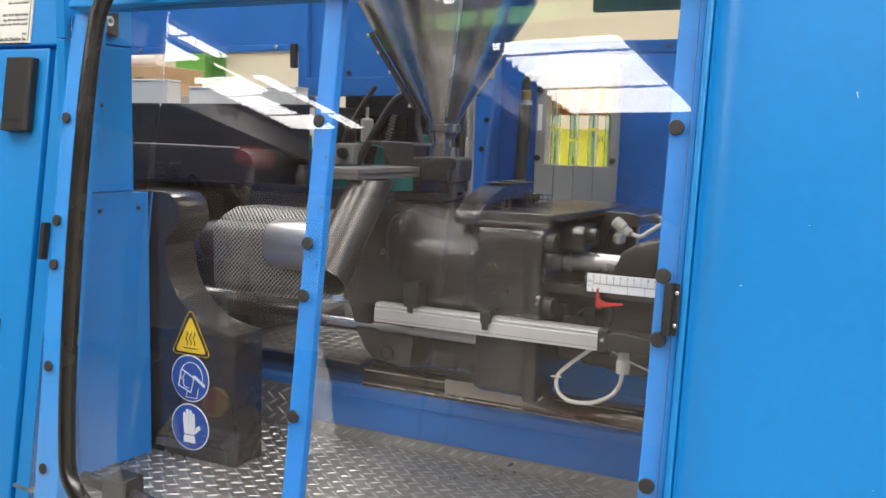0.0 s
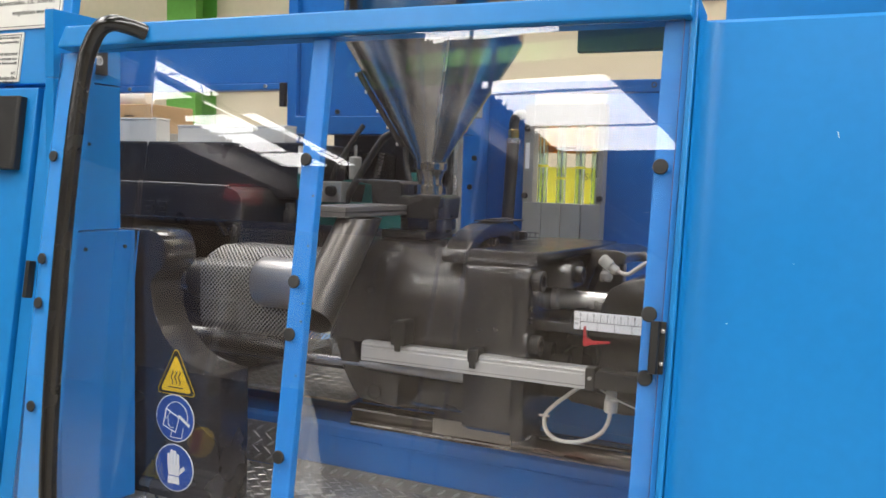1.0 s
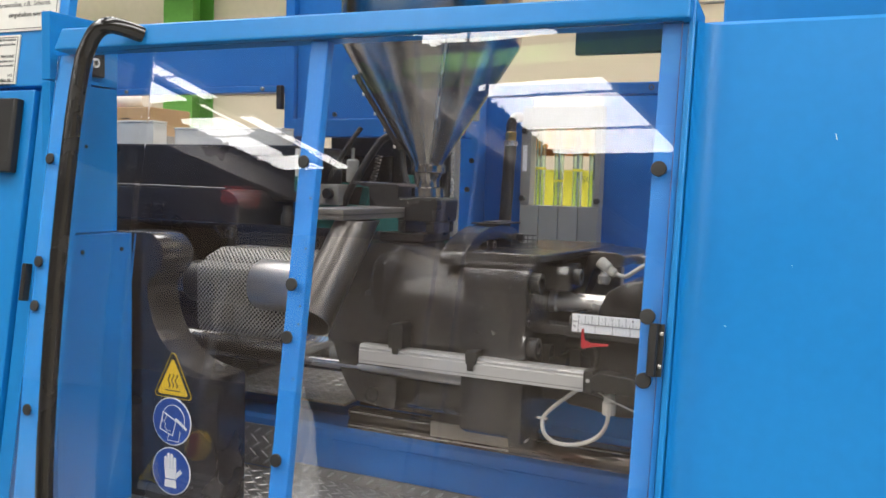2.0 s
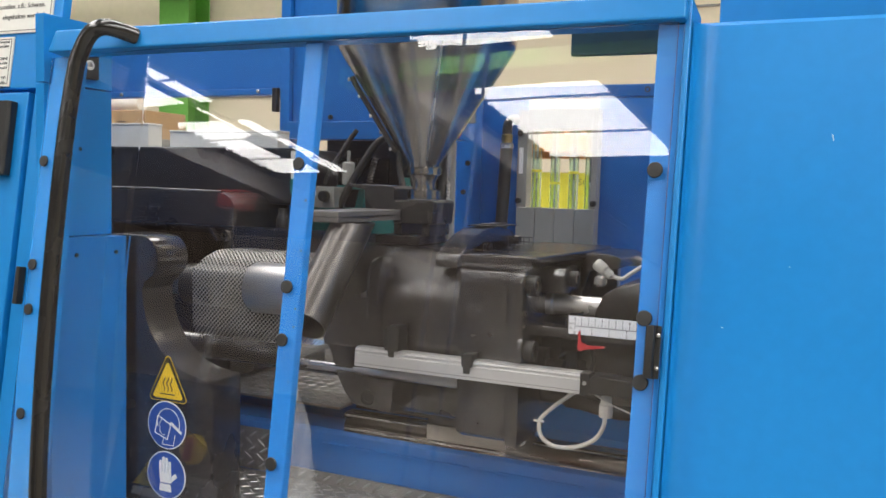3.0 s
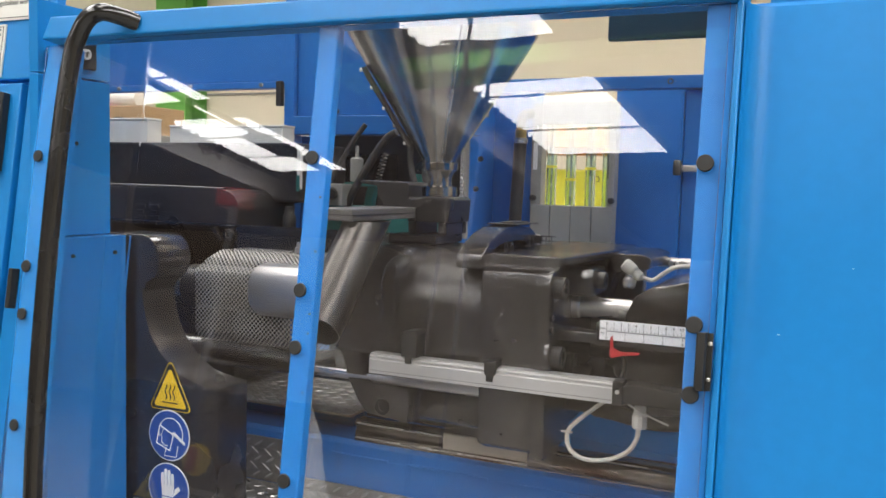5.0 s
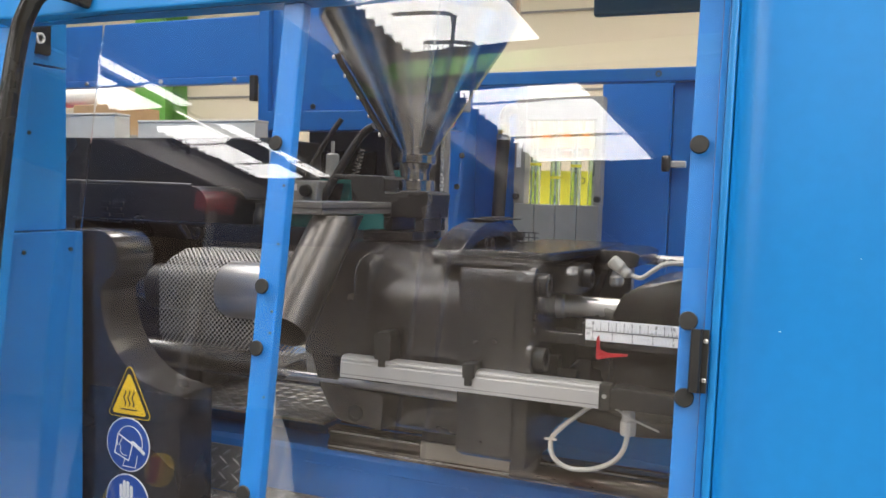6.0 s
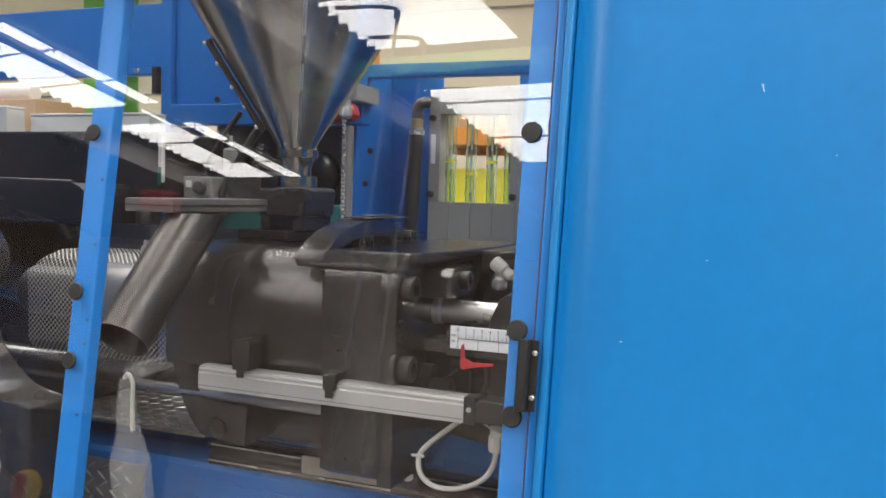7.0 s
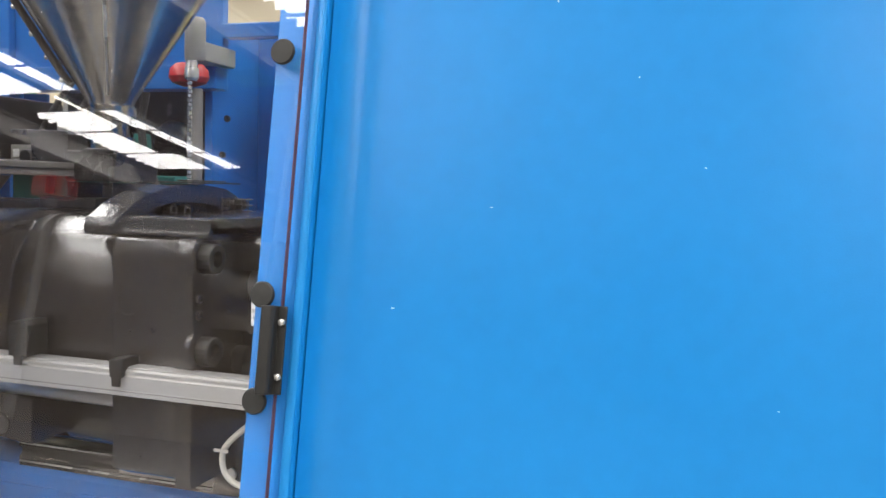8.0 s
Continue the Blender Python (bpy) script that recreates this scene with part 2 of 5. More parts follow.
def lathe(prof, origin, axis="z", seg=32, cap=True):
    """(radius, height) turned about an axis through origin."""
    bm, rings, o = bmesh.new(), [], Vector(origin)
    for r, h in prof:
        ring = []
        for i in range(seg):
            a = 2 * math.pi * i / seg
            ring.append(bm.verts.new(o + Vector(AX[axis](r * math.cos(a), r * math.sin(a), h))))
        rings.append(ring)
    for p, q in zip(rings, rings[1:]):
        for i in range(seg):
            bm.faces.new((p[i], p[(i + 1) % seg], q[(i + 1) % seg], q[i]))
    if cap:
        bm.faces.new(rings[0][::-1])
        bm.faces.new(rings[-1])
    return bm


def smooth_path(pts, k=8):
    """A rounded way through points."""
    p = [Vector(q) for q in pts]
    p = [2 * p[0] - p[1], *p, 2 * p[-1] - p[-2]]
    out = []
    for a, b, c, d in zip(p, p[1:], p[2:], p[3:]):
        for i in range(k):
            t = i / k
            out.append(0.5 * (2 * b + (c - a) * t + (2 * a - 5 * b + 4 * c - d) * t * t + (3 * b - a - 3 * c + d) * t ** 3))
    return out + [p[-2]]


def pipe(pts, r, seg=12, k=8, cap=True, rounded=True):
    """A round bar along a way."""
    way = smooth_path(pts, k) if rounded else [Vector(q) for q in pts]
    bm, rings, side = bmesh.new(), [], None
    for i, c in enumerate(way):
        d = (way[min(i + 1, len(way) - 1)] - way[max(i - 1, 0)]).normalized()
        if side is None:
            side = d.orthogonal().normalized()
        side = (side - d * side.dot(d)).normalized()
        up = d.cross(side)
        rings.append([bm.verts.new(c + r * (math.cos(2 * math.pi * j / seg) * side + math.sin(2 * math.pi * j / seg) * up)) for j in range(seg)])
    for p, q in zip(rings, rings[1:]):
        for j in range(seg):
            bm.faces.new((p[j], p[(j + 1) % seg], q[(j + 1) % seg], q[j]))
    if cap:
        bm.faces.new(rings[0][::-1])
        bm.faces.new(rings[-1])
    return bm


def hollow(a, b, r, wall, seg=28, level=None):
    """An open tube from a to b with square-cut ends, or its upper end cut off flat at a level."""
    a, b = Vector(a), Vector(b)
    d = (b - a).normalized()
    s = d.orthogonal().normalized()
    u = d.cross(s)
    bm, rings = bmesh.new(), []
    for c, q in ((a, r), (b, r), (b, r - wall), (a, r - wall)):
        rings.append([bm.verts.new(c + q * (math.cos(2 * math.pi * j / seg) * s + math.sin(2 * math.pi * j / seg) * u)) for j in range(seg)])
    if level is not None:
        for v in rings[1] + rings[2]:
            v.co += d * ((level - v.co.z) / d.z)
    for p, q in zip(rings, rings[1:] + rings[:1]):
        for j in range(seg):
            bm.faces.new((p[j], p[(j + 1) % seg], q[(j + 1) % seg], q[j]))
    return bm


def join(*bms):
    out = bmesh.new()
    for b in bms:
        me = bpy.data.meshes.new("tmp")
        b.to_mesh(me)
        b.free()
        out.from_mesh(me)
        bpy.data.meshes.remove(me)
    return out


def writing(name, text, size, m, mat, parent, align="LEFT"):
    """Letters as a thin mesh; m places them (letters lie in x, y and face z)."""
    cu = bpy.data.curves.new("tmp_text", "FONT")
    cu.body, cu.size, cu.align_x, cu.extrude, cu.resolution_u = text, size, align, 0.0002, 2
    ob = new("tmp_text", cu)
    me = bpy.data.meshes.new_from_object(ob.evaluated_get(bpy.context.evaluated_depsgraph_get()))
    bpy.data.objects.remove(ob)
    bpy.data.curves.remove(cu)
    bm = bmesh.new()
    bm.from_mesh(me)
    bpy.data.meshes.remove(me)
    bm.transform(m)
    return part(name, bm, mat, parent)


FACE = Matrix.Rotation(radians(90), 4, "X")      # letters upright, facing the front
LEAN_BACK = -8.1                                  # the front of the machine leans back at the top
FRONT = (0, 0, 1.25)


def front_thing(name, label, category, group="", kind=""):
    return thing(name, FRONT, label, category, group, kind, LEAN_BACK)


def hex_screw(name, at, axis, r, h, parent, mat=STEEL, socket=False):
    """A screw head; with a socket it is a cap screw."""
    sg = 6 if not socket else 20
    if socket:
        prof = [(r, 0), (r, h * 0.92), (r * 0.94, h), (r * 0.55, h), (r * 0.5, h * 0.45), (0.0005, h * 0.45)]
    else:
        prof = [(r, 0), (r, h * 0.85), (r * 0.85, h), (0.0005, h)]
    return part(name, lathe(prof, at, axis, sg), mat, parent)


# ---- the hall ----
def structure(name, bm, mat, label, category="structure"):
    return tagged(part(name, bm, mat), label, category, kind="structure")


structure("floor", box(-18, 9, -18, 6, -0.12, 0, 0), CONCRETE, "grey worn concrete hall floor under the machine", "floor")
structure("wall_north", box(-18, 9, 4.0, 4.2, 0, 5.3), BEIGE, "cream-painted hall wall behind the machine", "wall")
structure("wall_south", box(-18, 9, -18.2, -18, 0, 5.3), BEIGE, "cream-painted hall wall far behind the camera", "wall")
structure("wall_west", box(-18.2, -18, -18, 4, 0, 5.3), BEIGE, "cream-painted hall end wall", "wall")
structure("wall_east", box(9, 9.2, -18, 4, 0, 5.3), BEIGE, "cream-painted hall end wall", "wall")
for z in (1.97, 2.42, 2.87, 3.32):
    structure("trim", box(-18, 9, 3.992, 3.999, z, z + 0.012), GIRDER, "thin dark joint line of the wall cladding", "trim")

STRIPS = [(-9.7, -8.15, [(-11.2, -8.6), (-7.85, -5.4)]),
          (-3.95, -2.45, [(-10.7, -7.55), (-6.95, -3.7), (-3.3, -0.2), (0.3, 3.6)]),
          (-0.85, 0.05, [(-2.9, -0.1), (0.3, 3.4)]),
          # Unseen strip, added to light the machine from the right.
          (2.4, 4.2, [(-10.6, -7.4), (-6.95, -3.7), (-3.3, 0.2), (0.6, 3.6)])]


HALL = Matrix.Translation((-3.2, -7.6, 0)) @ Matrix.Rotation(radians(6.5), 4, "Z") @ Matrix.Translation((3.2, 7.6, 0))   # the hall runs a little askew to the machine


def askew(bm):
    bm.transform(HALL)
    return bm


def roof():
    """Dark roof boards with slots cut for the daylight sheets."""
    bms, x = [], -23.0
    for x0, x1, spans in STRIPS:
        bms.append(box(x, x0, -23.0, 9.0, 5.06, 5.16))
        y = -23.0
        for y0, y1 in spans:
            bms.append(box(x0, x1, y, y0, 5.06, 5.16))
            y = y1
        bms.append(box(x0, x1, y, 9.0, 5.06, 5.16))
        x = x1
    bms.append(box(x, 14.0, -23.0, 9.0, 5.06, 5.16))
    structure("ceiling", askew(join(*bms)), ROOF, "dark underside of the hall roof with daylight slots", "ceiling")


def skylight(x0, x1, y0, y1):
    """A translucent corrugated sheet: waves run across, so the two ends show a wavy edge."""
    bm, k = bmesh.new(), int((y1 - y0) / 0.045)
    rows = []
    for i in range(k + 1):
        y = y0 + (y1 - y0) * i / k
        z = 5.02 + 0.028 * math.sin(i * math.pi / 2)
        e = 0.02 * math.sin(i * math.pi / 2)
        rows.append([bm.verts.new((x0 - 0.02 + e, y, z)), bm.verts.new((x1 + 0.02, y, 5.02))])
    for p, q in zip(rows, rows[1:]):
        bm.faces.new((p[0], q[0], q[1], p[1]))
    return tagged(part("skylight", askew(bm), SKYLIGHT), "bright translucent corrugated roof sheet letting daylight in", "skylight", "roof skylights", "structure")


roof()
for x0, x1, spans in STRIPS:
    for y0, y1 in spans:
        skylight(x0, x1, y0, y1)
        for f in (0.36, 0.74):
            y = y0 + (y1 - y0) * f
            structure("purlin", askew(box(x0 - 0.3, x1 + 0.3, y - 0.009, y + 0.009, 4.96, 4.986)), GIRDER, "thin grey steel purlin under a roof sheet", "purlin")
for x in (-10.0, -4.35, 2.1):
    structure("roof_beam", askew(join(box(x - 0.06, x + 0.06, -18, 4, 4.62, 4.66), box(x - 0.008, x + 0.008, -18, 4, 4.66, 4.92), box(x - 0.06, x + 0.06, -18, 4, 4.92, 4.96))),
              GIRDER, "long grey steel roof girder", "beam")
structure("cross_girder", askew(box(-5.2, 8.0, -7.46, -7.02, 4.74, 4.95, 0.01)), GREEN, "green steel cross girder between the daylight sheets", "beam")
structure("cable_duct", askew(box(-8.50, -8.31, -12.4, -5.2, 4.925, 4.980, 0.004)), GIRDER, "grey cable duct running along the daylight sheets", "duct")
lamp = thing("tube_lamp", (-7.72, -7.75, 4.7), "cream fluorescent batten lamp hanging under the roof", "lamp")
part("housing", askew(prism([(-7.80, 4.66), (-7.64, 4.66), (-7.68, 4.72), (-7.76, 4.72)], "y", -8.32, -7.18, 0.004)), WHITE, lamp)
part("tube", askew(lathe([(0.014, -8.28), (0.014, -7.22)], (-7.72, 0, 4.643), "y", 10)), LAMP, lamp)
for y in (-8.2, -7.3):
    part("hanger", askew(box(-7.725, -7.715, y - 0.005, y + 0.005, 4.72, 5.07)), GIRDER, lamp)
heater = thing("heater_panel", (-7.72, -8.8, 4.66), "black flat radiant heater panel hanging under the roof", "heater")
part("panel", askew(box(-7.95, -7.50, -9.28, -8.42, 4.62, 4.68, 0.008)), BLACK, heater)
for y in (-9.2, -8.5):
    part("hanger", askew(box(-7.73, -7.72, y - 0.005, y + 0.005, 4.68, 5.07)), GIRDER, heater)
for x in (-4.05, -12.0, 3.5):
    col = thing("steel_column", (x, 3.9, 0), "green-painted steel column standing against the wall", "column", "wall columns", "structure")
    part("web", box(x - 0.01, x + 0.01, 3.78, 3.98, 0, 5.06), GREEN, col)
    part("flange", box(x - 0.13, x + 0.13, 3.765, 3.78, 0, 5.06, 0.003), GREEN, col)
    part("flange", box(x - 0.13, x + 0.13, 3.98, 3.99, 0, 5.06, 0.003), GREEN, col)
structure("crane_rail", box(-18, 9, 3.55, 3.75, 2.72, 2.92, 0.01), GREEN, "green steel girder along the hall wall", "beam")

# ---- machine front, leaning back ----
TOP = 0.345


def sheet_section():
    """The clear sheet from above: flat, eased back at one side and sprung slightly forward at the other."""
    way = [(-1.006, 0.0203), (-0.7805, 0.00122), (-0.7795, 0.00113), (-0.7782, 0.001), (-0.777, 0.001), (-0.136, 0.001), (-0.13, 0.001)]
    way += [(-0.13 + 0.0147 * i, 0.001 - 0.039 * (0.0147 * i) ** 2) for i in range(1, 11)]
    return way + [(x, y - 0.004) for x, y in way[::-1]]


def door():
    """The sliding guard door: frame behind, clear sheet in front, rubber plugs, grab handle and latch."""
    d = front_thing("guard_door", "blue-framed sliding guard door with a clear plastic sheet", "door", kind="")
    part("top_rail", prism([(-0.985, TOP), (0.026, TOP), (0.026, 0.374), (-0.972, 0.380)], "y", -0.012, 0.03, 0.003), BLUE, d)
    part("stile", prism([(-0.985, -0.7), (-0.935, -0.7), (-0.957, 0.0), (-0.957, TOP - 0.001), (-1.002, TOP - 0.001), (-1.0165, 0.16), (-1.0165, -0.02), (-1.002, -0.24)], "y", 0.020, 0.050, 0.003), BLUE, d)
    part("mullion", prism([(-0.494, -0.7), (-0.465, -0.7), (-0.468, TOP - 0.001), (-0.498, TOP - 0.001)], "y", 0.004, 0.020, 0.003), BLUE_DIMMED, d)
    part("stile", box(-0.007, 0.0228, 0.004, 0.034, -0.7, TOP - 0.001, 0.0012), BLUE_DIMMED, d)
    part("edge_strip", box(0.0229, 0.0305, 0.0015, 0.075, -0.7, 0.374, 0.0025), BLUE, d)
    part("bottom_rail", box(-1.008, 0.0225, 0.002, 0.034, -0.76, -0.701, 0.003), BLUE, d)
    sheet = part("clear_sheet", prism(sheet_section(), "z", -0.72, TOP - 0.0015), PANE, d, "clear acrylic sheet with light scratches", True)
    part("edge_film", box(0.0166, 0.0169, -0.0042, 0.0, -0.72, TOP - 0.002), surf("brown protective film edge", (0.10, 0.03, 0.03), 0.5), sheet, "thin red-brown film edge")
    sheet.visible_shadow = False
    plug0 = None
    for x in (0.002, -0.486, -0.998):
        for s in (0.170, -0.001, -0.074, -0.242, -0.41, -0.58):
            dx = 0.008 * (-s if s < 0 else 0) if x > -0.9 else 0.002 + 0.055 * max(-s - 0.03, 0)
            bm = lathe([(0.0092, 0), (0.0092, -0.0016), (0.0084, -0.0028), (0.0005, -0.0032)], (x + dx, -0.0039 if x > -0.3 else -0.0032 if x > -0.9 else 0.0152, s), "y", 24)
            part("plug", bm, RUBBER, d, "" if plug0 else "black rubber plug", True)
            plug0 = True
    random.seed(11)
    vs, fs = [], []
    for i in range(260):
        x, z, r = random.gauss(-0.30, 0.20), random.gauss(0.06, 0.16), random.uniform(0.0002, 0.0005)
        if -0.76 < x < 0.012 and -0.6 < z < 0.335:
            b = len(vs)
            vs += [(x - r, -0.0033, z), (x, -0.0033, z - r * random.uniform(0.5, 1.4)), (x + r, -0.0033, z), (x, -0.0033, z + r)]
            fs.append((b, b + 1, b + 2, b + 3))
    me = bpy.data.meshes.new("tmp")
    me.from_pydata(vs, [], fs)
    bm = bmesh.new()
    bm.from_mesh(me)
    bpy.data.meshes.remove(me)
    tagged(part("dust_and_haze", bm, WHITE, sheet), "pale dust specks on the sheet", kind="stuff")
    for s in (0.12, 0.05, -0.03, -0.055, -0.13):
        part("screw", lathe([(0.0018, 0), (0.0018, -0.0008), (0.0004, -0.001)], (-0.472, 0.0035, s), "y", 8), STEEL_DULL, d)
    pts = [(-0.800, -0.008, 0.362), (-0.815, -0.030, 0.366), (-0.832, -0.045, 0.367), (-0.851, -0.05, 0.358), (-0.866, -0.05, 0.335), (-0.8755, -0.05, 0.30), (-0.881, -0.05, 0.20), (-0.8805, -0.05, 0.06),
           (-0.8765, -0.05, -0.08), (-0.868, -0.05, -0.22), (-0.857, -0.05, -0.335), (-0.845, -0.05, -0.385), (-0.815, -0.048, -0.418), (-0.77, -0.044, -0.440), (-0.73, -0.012, -0.450)]
    part("grab_handle", pipe(pts, 0.0128, 16, 6), TUBE, d, "long black lacquered tube handle", True)
    lat = part("latch_plate", prism([(0.006, -0.0035), (0.006, -0.012), (0.008, -0.0145), (0.0150, -0.0145), (0.0165, -0.012), (0.0165, -0.0060), (0.0225, -0.0060), (0.0225, -0.0043), (0.0150, -0.0035)],
               "z", -0.068, -0.008, 0.0008), BLACK, d, "black angled finger pull")
    for s in (-0.019, -0.056):
        part("screw", lathe([(0.0024, 0), (0.0024, -0.002), (0.0012, -0.003), (0.0004, -0.003)], (0.0197, -0.0062, s), "y", 12), STEEL, lat, "", True)
    pull = part("pull", box(-1.0235, -1.0145, 0.006, 0.020, -0.068, -0.006, 0.002), BLACK, d, "black edge pull")
    return d


def right_panel():
    d = front_thing("machine_cover", "large plain blue powder-coated sheet panel with small scratches", "panel")
    prof = [(0.0318, 0.06), (0.0318, 0.009), (0.0325, 0.016), (0.0352, 0.0245), (0.0405, 0.031), (0.049, 0.0350), (0.062, 0.0365), (0.30, 0.0365), (1.10, 0.0365), (1.10, 0.06)]
    part("sheet", prism(prof, "z", -1.1, 0.350, 0), BLUE, d, "", True)
    part("top_fold", prism([(0.0365, 0.350), (0.0385, 0.3545), (0.043, 0.356), (0.06, 0.356), (0.06, 0.3505)], "x", 0.031, 1.10, 0), BLUE, d, "", True)
    for x, s, w, h, a in ((0.187, 0.216, 0.0009, 0.006, -14), (0.1862, 0.2195, 0.0022, 0.0007, 20), (0.083, -0.004, 0.0022, 0.0008, 0), (0.15, 0.07, 0.002, 0.0004, 5),
                          (0.236, -0.21, 0.0016, 0.0004, 0), (0.29, 0.10, 0.0015, 0.0005, 30), (0.245, 0.16, 0.0008, 0.0008, 0), (0.34, -0.05, 0.0012, 0.0005, 15)):
        bm = box(-w / 2, w / 2, 0.0362, 0.0364, -h / 2, h / 2)
        bm.transform(Matrix.Translation((x, 0, s)) @ Matrix.Rotation(radians(a), 4, "Y"))
        part("scratch", bm, SIGN_WHITE, d)


TEXT_A = ["Bei Abnahme von Sicherheitsabdeckungen (Aus-", "fernen, usw.) müssen die Sicherheitsabstände", "Erreichen von Gefahrenstellen, z.B.: Scheren,", "eingehalten werden!"]
TEXT_B = [("ha de la máquina", 0.086), ("laca portamoldes", 0.078), ("ING THE MACHINE", 0.056), ("ing the machine into", 0.048), ("mount cover over fixed mould", 0.040),
          ("NG", 0.022), ("nahme der Maschine Ab-", 0.014), ("über feststehende Aufspann-", 0.006), ("ntieren.", -0.002)]


def plaque(name, x0, x1, s0, s1, label):
    p = front_thing(name, label, "notice")
    part("plate", box(x0, x1, 0.0335, 0.0368, s0, s1, 0.0008), LABEL, p)
    part("border", join(box(x0 + 0.004, x1 - 0.004, 0.033, 0.0334, s1 - 0.005, s1 - 0.004), box(x0 + 0.004, x1 - 0.004, 0.033, 0.0334, s0 + 0.004, s0 + 0.005),
                        box(x1 - 0.005, x1 - 0.004, 0.033, 0.0334, s0 + 0.005, s1 - 0.005)), SIGN_BLACK, p)
    return p


def left_cabinet():
    d = front_thing("clamp_guard", "blue sheet-metal front of the clamping side", "panel")
    part("upper_sheet", box(-2.4, -1.018, 0.037, 0.055, 0.299, 0.95, 0.003), BLUE, d)
    part("lower_door", box(-2.4, -1.068, 0.030, 0.055, -1.1, 0.291, 0.003), BLUE, d, "blue cabinet door below a thin gap")
    part("strip", box(-1.062, -1.030, 0.037, 0.055, -1.1, 0.291, 0.002), BLUE, d)
    part("inner_edge", box(-1.069, -1.0605, 0.046, 0.056, -1.1, 0.2985, 0), BLACK, d)
    for x in (-1.052, -1.036):
        part("eyelet", lathe([(0.0075, 0), (0.0075, -0.002), (0.0045, -0.002), (0.0042, 0.004), (0.0003, 0.004)], (x, 0.0365, 0.346), "y", 20), BLUE_IN, d, "", True)
    h = part("door_latch", prism([(-1.154, 0.0295), (-1.154, 0.017), (-1.150, 0.012), (-1.094, 0.012), (-1.090, 0.017), (-1.090, 0.0295)], "z", 0.146, 0.273, 0.002), BLACK, d, "black plastic recessed latch")
    part("seam", box(-1.149, -1.095, 0.0112, 0.0124, 0.164, 0.1655), SIGN_BLACK, h)
    part("warning_strip", box(-1.3, -1.126, 0.0275, 0.0295, -0.6, -0.18, 0.001), BLACK, d, "black label strip")
    part("warning_foot", box(-1.3, -1.11, 0.0268, 0.0294, -0.5, -0.43, 0.001), YELLOW, d, "yellow end of a label strip")
    a = plaque("notice_plate", -1.40, -1.038, 0.397, 0.62, "white printed safety notice plate on the blue front")
    for i, row in enumerate(TEXT_A):
        writing("text_line", row, 0.0125, Matrix.Translation((-1.05 - 0.006, 0.0332, 0.478 - i * 0.0185)) @ FACE, SIGN_BLACK, a, "RIGHT")
    b = plaque("notice_plate", -1.40, -1.124, 0.303, 0.391, "white printed multilingual notice plate with fine text")
    for row, s in TEXT_B:
        writing("text_line", row, 0.0076, Matrix.Translation((-1.133, 0.0332, 0.294 + s)) @ FACE, SIGN_BLACK, b, "RIGHT")


door()
right_panel()
left_cabinet()

# ---- machine bed and inner sheet metal ----
FLOOR_Z = 0.792


def lugs(x0, x1, y0, y1, pitch=0.030):
    """Raised bars of a tread plate in two crossed directions, in the plane z = 0, as one mesh."""
    vs, fs = [], []
    rows, cols = max(1, int((y1 - y0) / (pitch * 0.5))), int((x1 - x0) / pitch)
    for j in range(rows):
        for i in range(cols):
            for o, ang in ((0.0, 35), (0.5, -35)):
                cx, cy = x0 + (i + o + 0.25 * (j % 2) + 0.2) * pitch, y0 + (j + 0.5) * pitch * 0.5
                if (j + (o > 0)) % 2:
                    continue
                c, s = math.cos(radians(ang)), math.sin(radians(ang))
                b = len(vs)
                for u, v, h in ((-0.0125, 0, 0), (-0.006, 0.0025, 0), (0.006, 0.0025, 0), (0.0125, 0, 0), (0.006, -0.0025, 0), (-0.006, -0.0025, 0), (-0.007, 0, 0.0017), (0.007, 0, 0.0017)):
                    vs.append((cx + u * c - v * s, cy + u * s + v * c, h))
                fs += [(b, b + 6, b + 1), (b + 1, b + 6, b + 7, b + 2), (b + 2, b + 7, b + 3), (b + 3, b + 7, b + 4), (b + 4, b + 7, b + 6, b + 5), (b + 5, b + 6, b)]
    me = bpy.data.meshes.new("tmp")
    me.from_pydata(vs, [], fs)
    bm = bmesh.new()
    bm.from_mesh(me)
    bpy.data.meshes.remove(me)
    return bm


def tread_plate(name, x0, x1, y0, y1, m, label):
    t = thing(name, m.translation, label, "tread plate", kind="structure")
    pl = box(x0, x1, y0, y1, -0.005, 0, 0)
    pl.transform(m)
    part("plate", pl, TREAD, t)
    lg = lugs(x0 + 0.004, x1 - 0.004, y0 + 0.004, y1 - 0.004)
    lg.transform(m)
    tagged(part("raised_bars", lg, TREAD_BAR, t, "", True), kind="stuff")
    return t


tread_plate("floor_plate", -1.20, 0.40, -0.03, 0.459, Matrix.Translation((0, 0, FLOOR_Z)), "worn steel tread plate floor inside the guard")
tread_plate("upstand_plate", -0.80, 0.40, 0.0, 0.022, Matrix.Translation((0, 0.458, FLOOR_Z)) @ Matrix.Rotation(radians(90), 4, "X"), "turned-up rim of the tread plate along the bed")
tread_plate("step_plate", -1.35, -0.805, 0.0, 0.085, Matrix.Translation((0, 0.462, FLOOR_Z)) @ Matrix.Rotation(radians(84), 4, "X"), "steep tread plate riser beside the bed")
tread_plate("bed_cover_plate", -1.35, -0.68, 0.47, 0.72, Matrix.Translation((0, 0, 0.948)), "worn tread plate covering the bed under the nozzle")

bed = thing("machine_bed", (0, 0.5, 0), "blue welded machine bed carrying the injection unit", "machine bed")
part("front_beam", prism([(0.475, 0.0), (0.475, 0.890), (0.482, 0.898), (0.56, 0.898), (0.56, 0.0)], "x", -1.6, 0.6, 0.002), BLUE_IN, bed)
